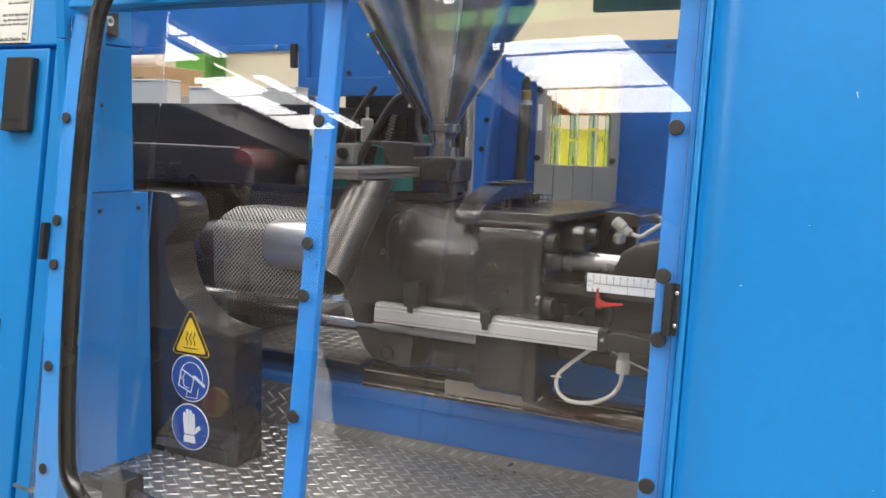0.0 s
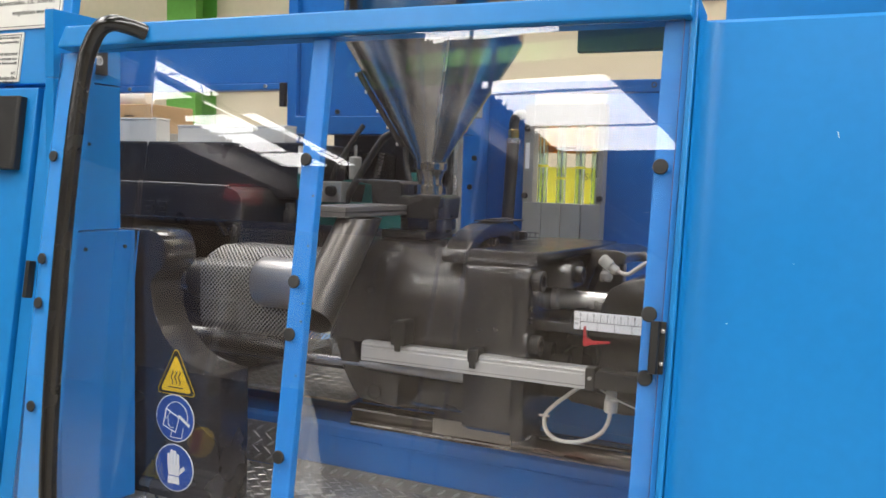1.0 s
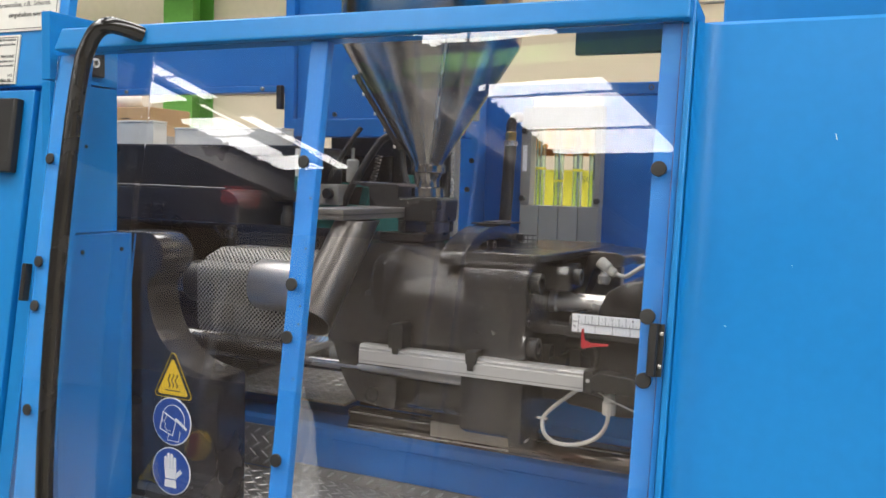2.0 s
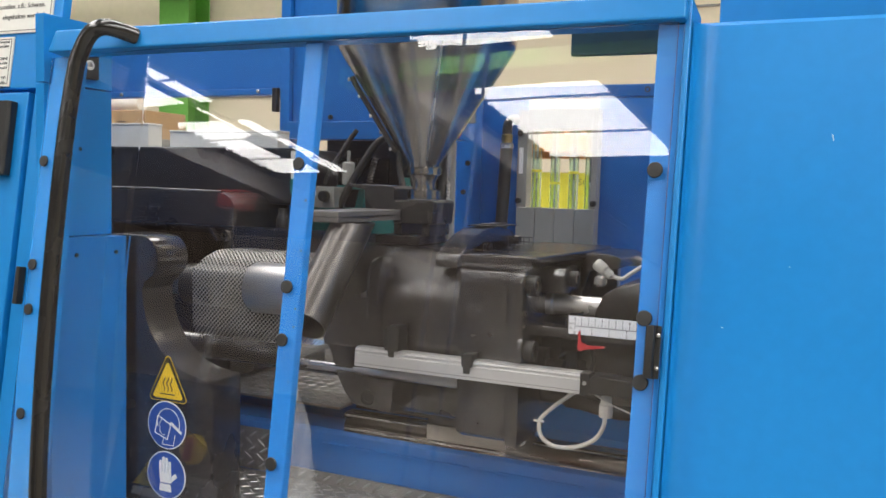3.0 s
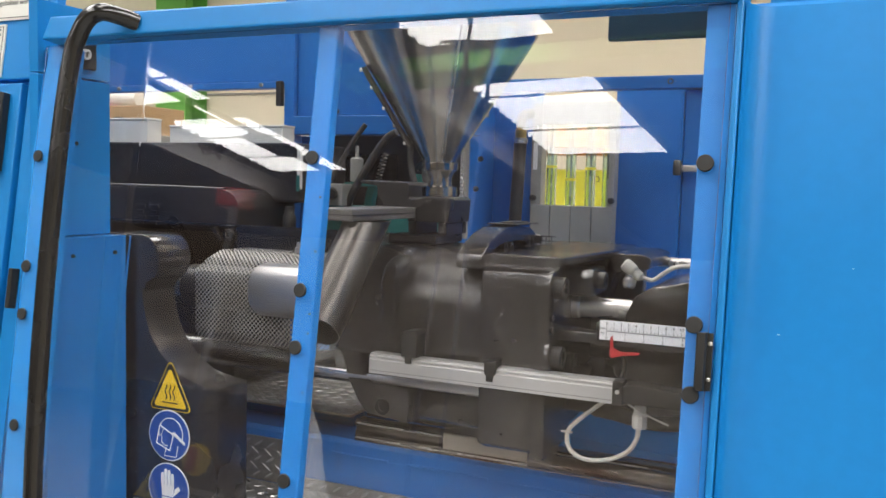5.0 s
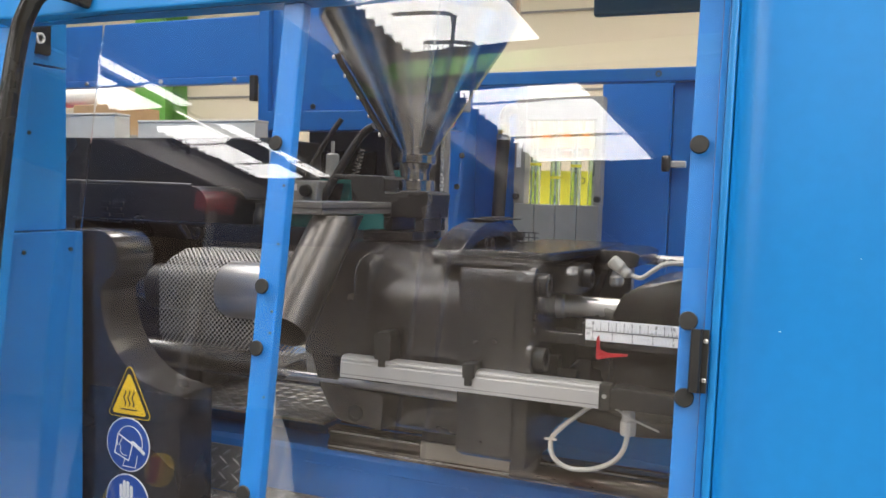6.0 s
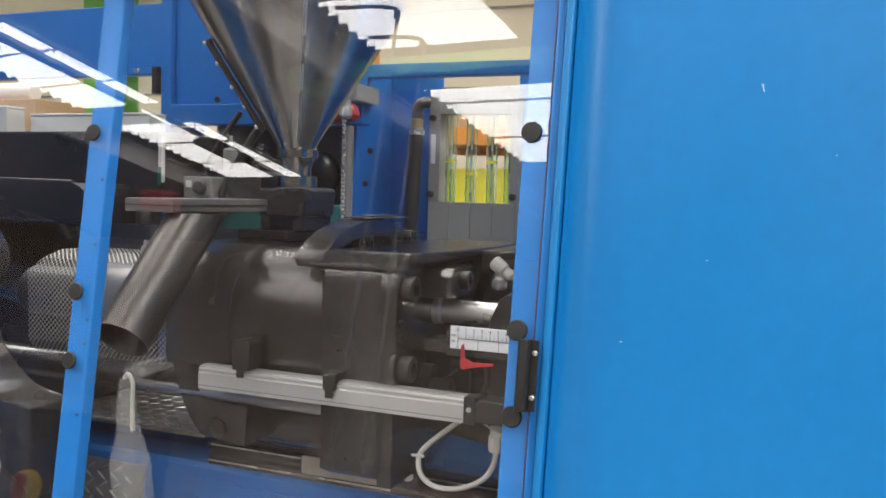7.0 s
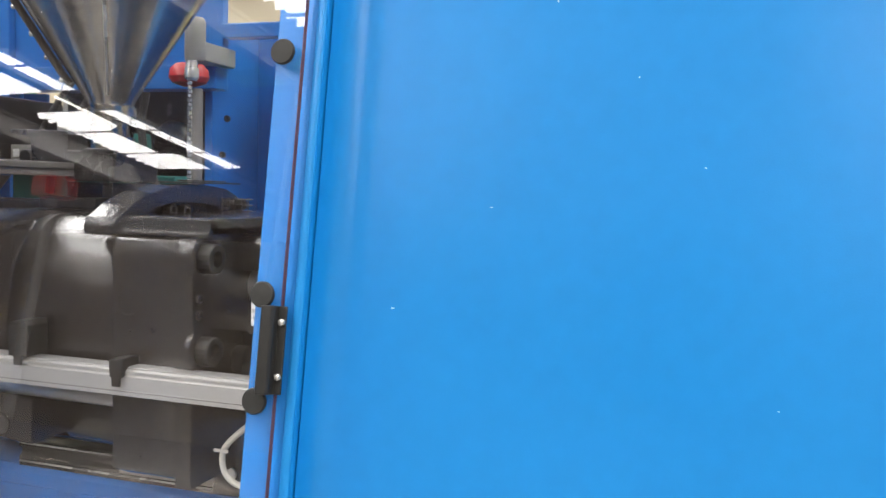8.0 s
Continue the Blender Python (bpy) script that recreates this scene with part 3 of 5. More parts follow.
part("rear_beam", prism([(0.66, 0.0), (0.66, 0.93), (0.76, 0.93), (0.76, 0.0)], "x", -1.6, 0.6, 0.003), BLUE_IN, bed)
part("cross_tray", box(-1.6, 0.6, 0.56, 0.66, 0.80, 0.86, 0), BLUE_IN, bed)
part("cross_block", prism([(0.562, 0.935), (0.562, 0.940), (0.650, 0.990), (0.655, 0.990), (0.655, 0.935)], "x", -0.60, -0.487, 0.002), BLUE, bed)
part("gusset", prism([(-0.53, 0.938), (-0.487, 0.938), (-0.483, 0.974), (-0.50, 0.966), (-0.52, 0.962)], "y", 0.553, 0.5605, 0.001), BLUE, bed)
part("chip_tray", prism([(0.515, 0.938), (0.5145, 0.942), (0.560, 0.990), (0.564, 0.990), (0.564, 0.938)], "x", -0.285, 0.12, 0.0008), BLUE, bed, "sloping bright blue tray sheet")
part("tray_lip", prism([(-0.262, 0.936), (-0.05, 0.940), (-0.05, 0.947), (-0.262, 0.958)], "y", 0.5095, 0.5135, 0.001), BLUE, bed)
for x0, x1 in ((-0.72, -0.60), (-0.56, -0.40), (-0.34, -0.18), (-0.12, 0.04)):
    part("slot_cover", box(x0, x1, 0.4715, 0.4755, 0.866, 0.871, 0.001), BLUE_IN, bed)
for x in (-0.58, -0.37, -0.15):
    part("boss", prism([(x + 0.030 * math.cos(q * math.pi / 9), 0.861 + 0.007 * math.sin(q * math.pi / 9)) for q in range(18)], "y", 0.4735, 0.4748, 0), BLUE_IN, bed, "", True)

under = thing("underframe", (0, 0.1, 0), "blue lower machine casing below the guard", "machine casing", kind="structure")
part("casing", box(-2.4, 1.1, -0.02, 0.46, 0.02, FLOOR_Z - 0.012, 0.004), BLUE, under)
part("rear_casing", box(-2.4, 1.1, 0.77, 1.3, 0.02, 0.9, 0.004), BLUE, under)

inner = thing("inner_guard", (-1.0, 0.12, FLOOR_Z), "blue inner side sheet closing the guard towards the mould area", "panel")
# Lower sheet takes the dimmed blue, so its weaker light is coloured in.
part("sheet", prism([(-0.9945, 0.052), (-0.9735, 0.199), (-0.9765, 0.202), (-1.03, 0.202), (-1.03, 0.052)], "z", FLOOR_Z + 0.001, 1.287, 0.001), BLUE_DIMMED, inner)
part("upper_sheet", box(-1.03, -1.0115, 0.052, 0.202, 1.2885, 1.545, 0.001), BLUE, inner)
part("top_sheet", box(-1.03, -1.0105, 0.052, 0.202, 1.548, 1.66, 0.001), BLUE, inner)
part("back_flange", box(-1.9, -1.0305, 0.194, 0.202, FLOOR_Z + 0.001, 1.66, 0.001), BLUE_IN, inner)
part("floor_gap", box(-0.9935, -0.9750, 0.06, 0.19, FLOOR_Z + 0.0002, FLOOR_Z + 0.0009), SIGN_BLACK, inner)
for y, z, x in ((0.099, 1.257, -0.9865), (0.177, 1.259, -0.9745), (0.13, 1.44, -1.0113)):
    part("hole_plug", lathe([(0.0035, -0.004), (0.0035, 0.001), (0.0004, 0.0012)], (x, y, z), "x", 12), BLACK, inner)
hinge = part("hinge_block", box(-1.0103, -1.002, 0.105, 0.165, 1.562, 1.618, 0.003), BLACK, inner, "black hinge block with two pale bushes")
for y in (0.118, 0.142):
    part("bush", lathe([(0.0085, 0), (0.0085, 0.003), (0.005, 0.003), (0.005, 0.0), (0.0003, 0.0)], (-1.0018, y, 1.586), "x", 18), WHITE, hinge, "", True)

# ---- rear guard ----
rear = thing("rear_guard", (-0.9, 0.95, 0.9), "blue rear guard of sheet panels with openings", "panel")
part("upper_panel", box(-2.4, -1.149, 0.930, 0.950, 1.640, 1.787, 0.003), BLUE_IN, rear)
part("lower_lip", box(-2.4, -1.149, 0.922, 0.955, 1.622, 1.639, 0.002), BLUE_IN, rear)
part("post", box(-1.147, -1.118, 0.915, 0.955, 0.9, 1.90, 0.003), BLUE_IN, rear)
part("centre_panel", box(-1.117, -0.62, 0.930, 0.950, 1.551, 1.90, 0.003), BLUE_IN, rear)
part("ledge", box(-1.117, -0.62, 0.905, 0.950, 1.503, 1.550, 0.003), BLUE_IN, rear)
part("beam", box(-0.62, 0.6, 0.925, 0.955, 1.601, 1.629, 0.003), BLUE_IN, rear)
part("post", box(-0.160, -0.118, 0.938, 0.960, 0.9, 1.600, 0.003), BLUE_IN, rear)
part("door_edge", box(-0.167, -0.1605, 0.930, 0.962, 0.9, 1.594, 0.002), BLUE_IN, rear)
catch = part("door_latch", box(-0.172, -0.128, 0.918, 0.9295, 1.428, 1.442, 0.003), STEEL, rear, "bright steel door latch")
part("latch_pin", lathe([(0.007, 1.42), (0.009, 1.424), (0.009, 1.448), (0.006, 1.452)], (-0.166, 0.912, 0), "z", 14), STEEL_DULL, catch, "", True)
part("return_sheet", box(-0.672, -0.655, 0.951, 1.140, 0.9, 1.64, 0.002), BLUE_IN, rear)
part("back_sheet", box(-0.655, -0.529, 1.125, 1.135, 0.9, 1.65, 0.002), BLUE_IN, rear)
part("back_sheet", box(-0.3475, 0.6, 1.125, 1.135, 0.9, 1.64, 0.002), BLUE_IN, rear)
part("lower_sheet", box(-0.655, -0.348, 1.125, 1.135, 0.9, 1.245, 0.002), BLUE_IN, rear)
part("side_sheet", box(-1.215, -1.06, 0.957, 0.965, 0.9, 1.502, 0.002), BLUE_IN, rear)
for x, z in ((-0.998, 1.562), (-0.78, 1.562), (-0.19, 1.616), (-0.62, 1.45), (-0.63, 1.38)):
    hex_screw("bolt", (x, 0.929 if z > 1.5 else 0.9505, z), "y", 0.0065, -0.005, rear, STEEL_DULL, True)
for x in (-1.70, -1.45, -1.22):
    hex_screw("bolt", (x, 0.9215, 1.6305), "y", 0.006, -0.006, rear, STEEL)
part("catch", box(-1.166, -1.150, 0.905, 0.921, 1.575, 1.638, 0.003), BLACK, rear, "small black door catch")
cover = thing("switch_rail", (-0.06, 0.11, 1.565), "dark blue switch rail hanging behind the door top", "rail")
part("strip", box(-0.128, 0.012, 0.104, 0.118, 1.565, 1.612, 0.003), surf("dark teal coat", (0.008, 0.05, 0.09), 0.4), cover)
for x in (-0.10, -0.02):
    part("hanger", box(x - 0.006, x + 0.006, 0.108, 0.114, 1.612, 1.66, 0.001), BLUE_IN, cover)
cab = thing("upper_casing", (0.5, 0.2, 1.3), "blue upper casing rising behind the side panel", "casing")
part("sheet", box(0.050, 1.10, 0.14, 0.16, 1.30, 2.10, 0.003), BLUE, cab)
part("return", box(0.050, 0.056, 0.161, 0.42, 1.30, 2.10, 0.002), BLUE, cab)

tall = thing("pipe_stand", (-1.4, -2.35, 0), "tall bent grey tube frame standing in the hall", "tube frame")
for x, y, z, d in ((-1.36, -2.29, 2.85, 0.30), (-1.30, -2.44, 2.78, 0.26)):
    part("bent_tube", pipe([(x + 0.02, y, 0.0), (x + 0.01, y, z - 0.30), (x, y, z - 0.05), (x - 0.05, y, z), (x - d, y, z + 0.01)], 0.009, 10, 4), GIRDER, tall, "", True)
part("foot", box(-1.42, -1.22, -2.50, -2.22, 0, 0.02, 0.004), GIRDER, tall)

con = thing("switch_console", (-1.0, -0.53, 0), "dark grey switch console with a yellow main switch", "console")
part("cabinet", box(-1.16, -0.80, -0.62, -0.458, 0.03, 1.10, 0.006), CAST_SMOOTH, con)
part("plinth", box(-1.14, -0.82, -0.60, -0.475, 0, 0.0295, 0.003), BLACK, con)
sw = part("switch_plate", box(-0.985, -0.905, -0.4575, -0.452, 0.935, 1.010, 0.002), BLACK, con, "black main switch plate")
part("dial", lathe([(0.030, 0), (0.030, 0.008), (0.024, 0.012), (0.0005, 0.012)], (-0.945, -0.4515, 0.968), "y", 28), YELLOW, sw, "", True)
part("grip", box(-0.952, -0.938, -0.439, -0.425, 0.945, 0.991, 0.003), RED, sw)
part("cover_strip", box(-0.985, -0.905, -0.4575, -0.454, 1.014, 1.040, 0.001), BLACK, con)
part("small_lock", box(-0.955, -0.915, -0.4575, -0.450, 1.06, 1.090, 0.002), BLACK, con)
lab = part("label_sheet", box(-0.995, -0.875, -0.4575, -0.4565, 0.84, 0.915, 0.0003), GREY, con, "grey label with unreadable lines")
for i in range(5):
    part("print_line", box(-0.985, -0.90 - 0.012 * (i % 2), -0.4563, -0.4558, 0.900 - i * 0.012, 0.9035 - i * 0.012), SIGN_BLACK, lab)
tri_ = part("warning_triangle", prism([(-1.085, 0.88), (-1.025, 0.88), (-1.055, 0.932)], "y", -0.4575, -0.4565), YELLOW, con, "yellow warning triangle")
part("label_strip", box(-1.085, -1.0, -0.4575, -0.4565, 0.86, 0.876), LABEL, con, "white label strip")
part("bolt_mark", prism([(-1.058, 0.890), (-1.052, 0.890), (-1.050, 0.910), (-1.056, 0.918)], "y", -0.4563, -0.4558), SIGN_BLACK, tri_)


# ---- fixed hook block with signs ----
def hook():
    h = thing("support_block", (-0.88, 0.25, FLOOR_Z), "dark grey cast support block with a curved hook arm", "support block")
    prof = [(-1.03, 1.289)] + arc(-0.953, 1.247, 0.042, 90, -75, 12) + [(-0.952, 1.19)]
    for i in range(9):                                   # hollow quarter sweep from the arm down to the shoulder
        a = radians(185 + 68 * i / 8)
        prof.append((-0.790 + 0.158 * math.cos(a) * 1.0, 1.186 + 0.150 * math.sin(a)))
    prof += [(-0.786, 1.038), (-0.786, FLOOR_Z), (-1.03, FLOOR_Z)]
    part("casting", prism(prof, "y", 0.212, 0.292, 0.002), CAST_SMOOTH, h, "", True)
    return h


def disc(name, x, z, r, y, mat, parent, label="", th=0.0006):
    return part(name, lathe([(r, 0), (r, -th), (0.0003, -th)], (x, y, z), "y", 40), mat, parent, label)


def flat(name, pts, y, mat, parent, th=0.0005):
    return part(name, prism(pts, "y", y - th, y), mat, parent)


def rounded_tri(cx, cz, w, h, r):
    pts = []
    for px, pz, a0 in ((cx - w / 2 + r * 1.7, cz, 150), (cx + w / 2 - r * 1.7, cz, 270), (cx, cz + h - r * 2, 30)):
        pts += arc(px, pz + r, r, a0, a0 + 120, 5)
    return pts


def heat_sign(x, z):
    s = thing("warning_sign", (x, 0.2115, z), "yellow triangular hot-surface warning sticker with black rim", "sign")
    y = 0.2115
    flat("edge", rounded_tri(x, z - 0.0012, 0.094, 0.0835, 0.0065), y + 0.0002, YELLOW, s)
    flat("rim", rounded_tri(x, z, 0.090, 0.080, 0.006), y - 0.0002, SIGN_BLACK, s)
    flat("field", rounded_tri(x, z + 0.0045, 0.073, 0.065, 0.004), y - 0.0007, YELLOW, s)
    for k in (-1, 0, 1):
        pts = [(x + k * 0.0085 + 0.0022 * math.sin(i * 1.25), z + 0.018 + i * 0.0036) for i in range(8)]
        flat("wave", [(a - 0.0011, b) for a, b in pts] + [(a + 0.0011, b) for a, b in pts[::-1]], y - 0.0013, SIGN_BLACK, s)
    flat("bar", [(x - 0.017, z + 0.0115), (x + 0.017, z + 0.0115), (x + 0.017, z + 0.0135), (x - 0.017, z + 0.0135)], y - 0.0013, SIGN_BLACK, s)


def round_sign(x, z, label):
    s = thing("mandatory_sign", (x, 0.2115, z), label, "sign", "round signs")
    disc("rim", x, z, 0.0445, 0.2115, SIGN_WHITE, s)
    disc("field", x, z, 0.0425, 0.2108, SIGN_BLUE, s)
    return s


def shield_sign(x, z):
    s = round_sign(x, z, "round blue sticker with a white face-shield outline")
    y = 0.2100
    ring = [(x + 0.004 + 0.026 * math.cos(a), z + 0.004 + 0.027 * math.sin(a)) for a in [radians(q) for q in range(-20, 200, 12)]]
    part("outline", pipe([(a, y, b) for a, b in ring], 0.0008, 6, 1, rounded=False), SIGN_WHITE, s)
    quad = [(x - 0.020, z + 0.016), (x + 0.010, z + 0.002), (x + 0.002, z - 0.026), (x - 0.027, z - 0.016), (x - 0.020, z + 0.016)]
    part("visor", pipe([(a, y, b) for a, b in quad], 0.0012, 6, 1, rounded=False), SIGN_WHITE, s)
    flat("strap", [(x + 0.009, z + 0.003), (x + 0.012, z + 0.008), (x + 0.036, z - 0.008), (x + 0.034, z - 0.013)], y - 0.0003, SIGN_WHITE, s)
    disc("pivot", x + 0.011, z + 0.004, 0.0035, y - 0.0006, SIGN_WHITE, s)
    face = [(x - 0.010, z + 0.012), (x - 0.018, z - 0.002), (x - 0.0145, z - 0.004), (x - 0.016, z - 0.012), (x - 0.010, z - 0.018), (x - 0.002, z - 0.018)]
    part("outline", pipe([(a, y, b) for a, b in face], 0.0007, 6, 1, rounded=False), SIGN_WHITE, s)
    neck = [(x - 0.006, z - 0.024), (x - 0.010, z - 0.036), (x + 0.016, z - 0.036), (x + 0.020, z - 0.016)]
    part("outline", pipe([(a, y, b) for a, b in neck], 0.0008, 6, 1, rounded=False), SIGN_WHITE, s)


def glove_sign(x, z):
    s = round_sign(x, z, "round blue sticker with a white protective glove")
    y = 0.2100
    flat("palm", [(x - 0.013, z - 0.014), (x + 0.010, z - 0.014), (x + 0.013, z + 0.006), (x - 0.015, z + 0.006)], y, SIGN_WHITE, s)
    for k, (dx, h) in enumerate(((-0.0125, 0.024), (-0.0055, 0.031), (0.0018, 0.030), (0.009, 0.024))):
        flat("finger", [(x + dx - 0.0030, z + 0.0065)] + [(x + dx + 0.0030, z + 0.0065)] + arc(x + dx, z + h, 0.0030, 0, 180, 6), y, SIGN_WHITE, s)
    flat("thumb", [(x + 0.0105, z - 0.014), (x + 0.026, z + 0.0), (x + 0.022, z + 0.006), (x + 0.0135, z - 0.001)], y, SIGN_WHITE, s)
    flat("cuff", [(x - 0.015, z - 0.030), (x + 0.013, z - 0.030), (x + 0.011, z - 0.016), (x - 0.014, z - 0.016)], y, SIGN_WHITE, s)


hook()
heat_sign(-0.886, 0.991)
shield_sign(-0.888, 0.946)
glove_sign(-0.889, 0.853)
# ---- injection unit ----
unit = thing("injection_unit", (-0.42, 0.45, 0.93), "dark grey cast injection unit on guide rails", "injection unit")
YF = 0.280
body_prof = [(YF + 0.004, 1.112), (YF, 1.122), (YF, 1.235), (YF + 0.006, 1.256), (YF + 0.03, 1.272), (0.36, 1.284), (0.52, 1.284), (0.60, 1.270), (0.62, 1.25), (0.62, 1.112)]
part("front_housing", prism(body_prof, "x", -0.603, -0.494, 0.004), CAST, unit, "", True)
mid = [(0.292, 1.080), (0.285, 1.10), (0.285, 1.185)] + [(0.375 - 0.090 * math.cos(radians(q)), 1.185 + 0.098 * math.sin(radians(q))) for q in range(9, 91, 9)] + [(0.53, 1.283), (0.60, 1.25), (0.615, 1.18), (0.60, 1.085)]
part("barrel_housing", prism(mid, "x", -0.496, -0.340, 0), CAST, unit, "", True)
rib = smooth_path([(-0.5155, 0.2795, 1.105), (-0.5155, 0.2795, 1.20), (-0.5150, 0.2795, 1.240), (-0.5120, 0.2850, 1.259), (-0.5040, 0.2960, 1.2695), (-0.490, 0.302, 1.2725), (-0.478, 0.302, 1.2715), (-0.4815, 0.290, 1.253), (-0.4905, 0.2815, 1.222), (-0.4965, 0.280, 1.18), (-0.5005, 0.280, 1.13), (-0.502, 0.281, 1.105)], 6)
part("cast_rib", pipe(rib, 0.0026, 8, 1, rounded=False), CAST, unit, "", True)
part("end_plate", prism([(0.274, 0.998), (0.274, 1.243), (0.276, 1.256), (0.280, 1.262), (0.60, 1.272), (0.62, 1.262), (0.62, 0.998), (0.58, 0.985), (0.30, 0.985)], "x", -0.346, -0.262, 0.004), CAST, unit, "", True)
part("end_flange", prism([(0.268, 1.085), (0.268, 1.246), (0.276, 1.262), (0.30, 1.268), (0.40, 1.272), (0.41, 1.262), (0.41, 1.085)], "x", -0.2615, -0.236, 0.005), CAST, unit, "", True)
part("lower_flange", prism([(0.272, 0.985), (0.272, 1.084), (0.41, 1.084), (0.41, 0.985)], "x", -0.2615, -0.240, 0.004), CAST, unit, "", True)
# leg and foot
leg = [(-0.603, 1.160), (-0.597, 1.140), (-0.590, 1.105), (-0.577, 1.066), (-0.562, 1.035), (-0.545, 1.014), (-0.470, 1.006), (-0.466, 1.066), (-0.535, 1.063), (-0.548, 1.074), (-0.560, 1.100), (-0.567, 1.135), (-0.566, 1.160)]
part("leg", prism(leg, "y", 0.284, 0.40, 0.004), CAST, unit, "", True)
hex_screw("foot_screw", (-0.514, 0.2835, 1.029), "y", 0.013, -0.002, unit, BLACK, True)
part("lower_cylinder", lathe([(0.050, -0.49), (0.052, -0.485), (0.052, -0.36), (0.046, -0.352), (0.046, -0.345)], (0, 0.40, 1.035), "x", 28), CAST_SMOOTH, unit, "", True)
part("inner_web", box(-0.56, -0.30, 0.42, 0.60, 1.0, 1.09, 0.004), CAST, unit)
part("carriage_block", box(-0.485, -0.318, 0.465, 0.56, 0.915, 0.984, 0.004), CAST_SMOOTH, unit)
part("scraper", box(-0.483, -0.320, 0.459, 0.4645, 0.916, 0.944, 0.001), TAN, unit, "tan rubber rail scraper")
part("carriage_block", box(-0.67, -0.50, 0.515, 0.551, 0.9375, 0.946, 0.002), CAST_SMOOTH, unit)
for x, z in ((-0.536, 1.188), (-0.322, 1.190)):
    ring = part("bolt_boss", lathe([(0.0150, 0), (0.0150, -0.0015), (0.0125, -0.003), (0.0115, -0.001), (0.0095, -0.001), (0.0090, -0.003), (0.004, -0.003), (0.0038, 0.001), (0.0003, 0.001)],
                                   (x, 0.2795 if x < -0.4 else 0.2735, z), "y", 28), CAST, unit, "", True)
for y, z in ((0.284, 1.242), (0.281, 1.140)):
    part("bolt_collar", lathe([(0.026, -0.006), (0.026, 0.001), (0.021, 0.003), (0.0195, 0.001), (0.0003, 0.001)], (-0.236, y + 0.004, z), "x", 28), CAST, unit, "", True)
    hex_screw("cap_screw", (-0.2345, y + 0.004, z), "x", 0.0165, 0.016, unit, BLACK, True)
hex_screw("cap_screw", (-0.236, 0.385, 1.252), "x", 0.013, 0.014, unit, STEEL_DULL, True)
for z in (1.198, 1.18, 1.10):
    hex_screw("small_screw", (-0.236, 0.278, z), "x", 0.005, 0.003, unit, STEEL_DULL, True)
# sensor blocks hanging over the profile
for x in (-0.452, -0.318):
    blk = part("sensor_block", prism([(x - 0.013, 1.122), (x - 0.014, 1.156), (x - 0.009, 1.162), (x + 0.010, 1.164), (x + 0.014, 1.158), (x + 0.013, 1.122)] if x < -0.4 else
                                     [(x - 0.009, 1.110), (x - 0.010, 1.130), (x + 0.010, 1.132), (x + 0.008, 1.110)], "y", 0.246, 0.279 if x < -0.4 else 0.2732, 0.002), BLACK, unit, "black clamp block")
    part("clamp_tip", box(x - 0.006, x + 0.005, 0.246, 0.2485, 1.112 if x < -0.4 else 1.100, 1.126 if x < -0.4 else 1.114, 0.001), BLACK, blk)
# top parts
part("top_plate", prism([(-0.345, 0.300), (-0.226, 0.300), (-0.192, 0.54), (-0.20, 0.69), (-0.345, 0.69)], "z", 1.2735, 1.286, 0.003), CAST, unit)
part("plate_lip", prism([(0.284, 1.2635), (0.284, 1.268), (0.292, 1.270), (0.294, 1.284), (0.2995, 1.284), (0.2995, 1.2635)], "x", -0.385, -0.232, 0.001), CAST, unit)
strap = [(0.286, 1.262), (0.284, 1.272), (0.290, 1.283), (0.315, 1.297), (0.355, 1.312), (0.40, 1.3205), (0.46, 1.323), (0.52, 1.317), (0.55, 1.306), (0.562, 1.292), (0.562, 1.28), (0.53, 1.284), (0.47, 1.300), (0.40, 1.302), (0.35, 1.294), (0.32, 1.282), (0.31, 1.262)]
arch = part("arched_bracket", prism(strap, "x", -0.394, -0.352, 0.0025), CAST, unit, "", True)
part("web", prism([(0.315, 1.27), (0.335, 1.286), (0.40, 1.301), (0.47, 1.299), (0.54, 1.281), (0.54, 1.27)], "x", -0.388, -0.366, 0), CAST, arch)
for y, z in ((0.40, 1.290), (0.43, 1.288), (0.545, 1.296)):
    hex_screw("cap_screw", (-0.3655 if y < 0.5 else -0.3515, y, z), "x", 0.008, 0.012, arch, STEEL_DULL, True)
part("cable_tray", box(-0.40, -0.346, 0.43, 0.545, 1.3235, 1.3255, 0.0005), BLACK, arch)
part("wire_lid", box(-0.385, -0.36, 0.45, 0.53, 1.3258, 1.328, 0.0005), STEEL_DULL, arch)
# Cast like the body, coloured lighter for the light falling on it.
part("rear_plate", box(-0.46, -0.17, 0.622, 0.65, 0.985, 1.272, 0.004), PLATE, unit, "cast rear plate with its lit tone put into the grey")
part("plate_web", prism([(-0.215, 1.273), (-0.196, 1.273), (-0.225, 1.190), (-0.244, 1.190)], "y", 0.555, 0.620, 0.002), CAST_SMOOTH, unit)
mesh = part("wire_guard", join(*[pipe([(-0.250, y, 1.19), (-0.226, y, 1.272)], 0.0009, 5, 1, rounded=False) for y in (0.43, 0.448, 0.466, 0.484, 0.502, 0.52, 0.538)],
                               *[pipe([(-0.250 + f * 0.024, 0.42, 1.19 + f * 0.082), (-0.250 + f * 0.024, 0.548, 1.19 + f * 0.082)], 0.0009, 5, 1, rounded=False) for f in (0.05, 0.22, 0.40, 0.57, 0.75, 0.93)]),
            BLACK, unit, "black welded wire mesh")
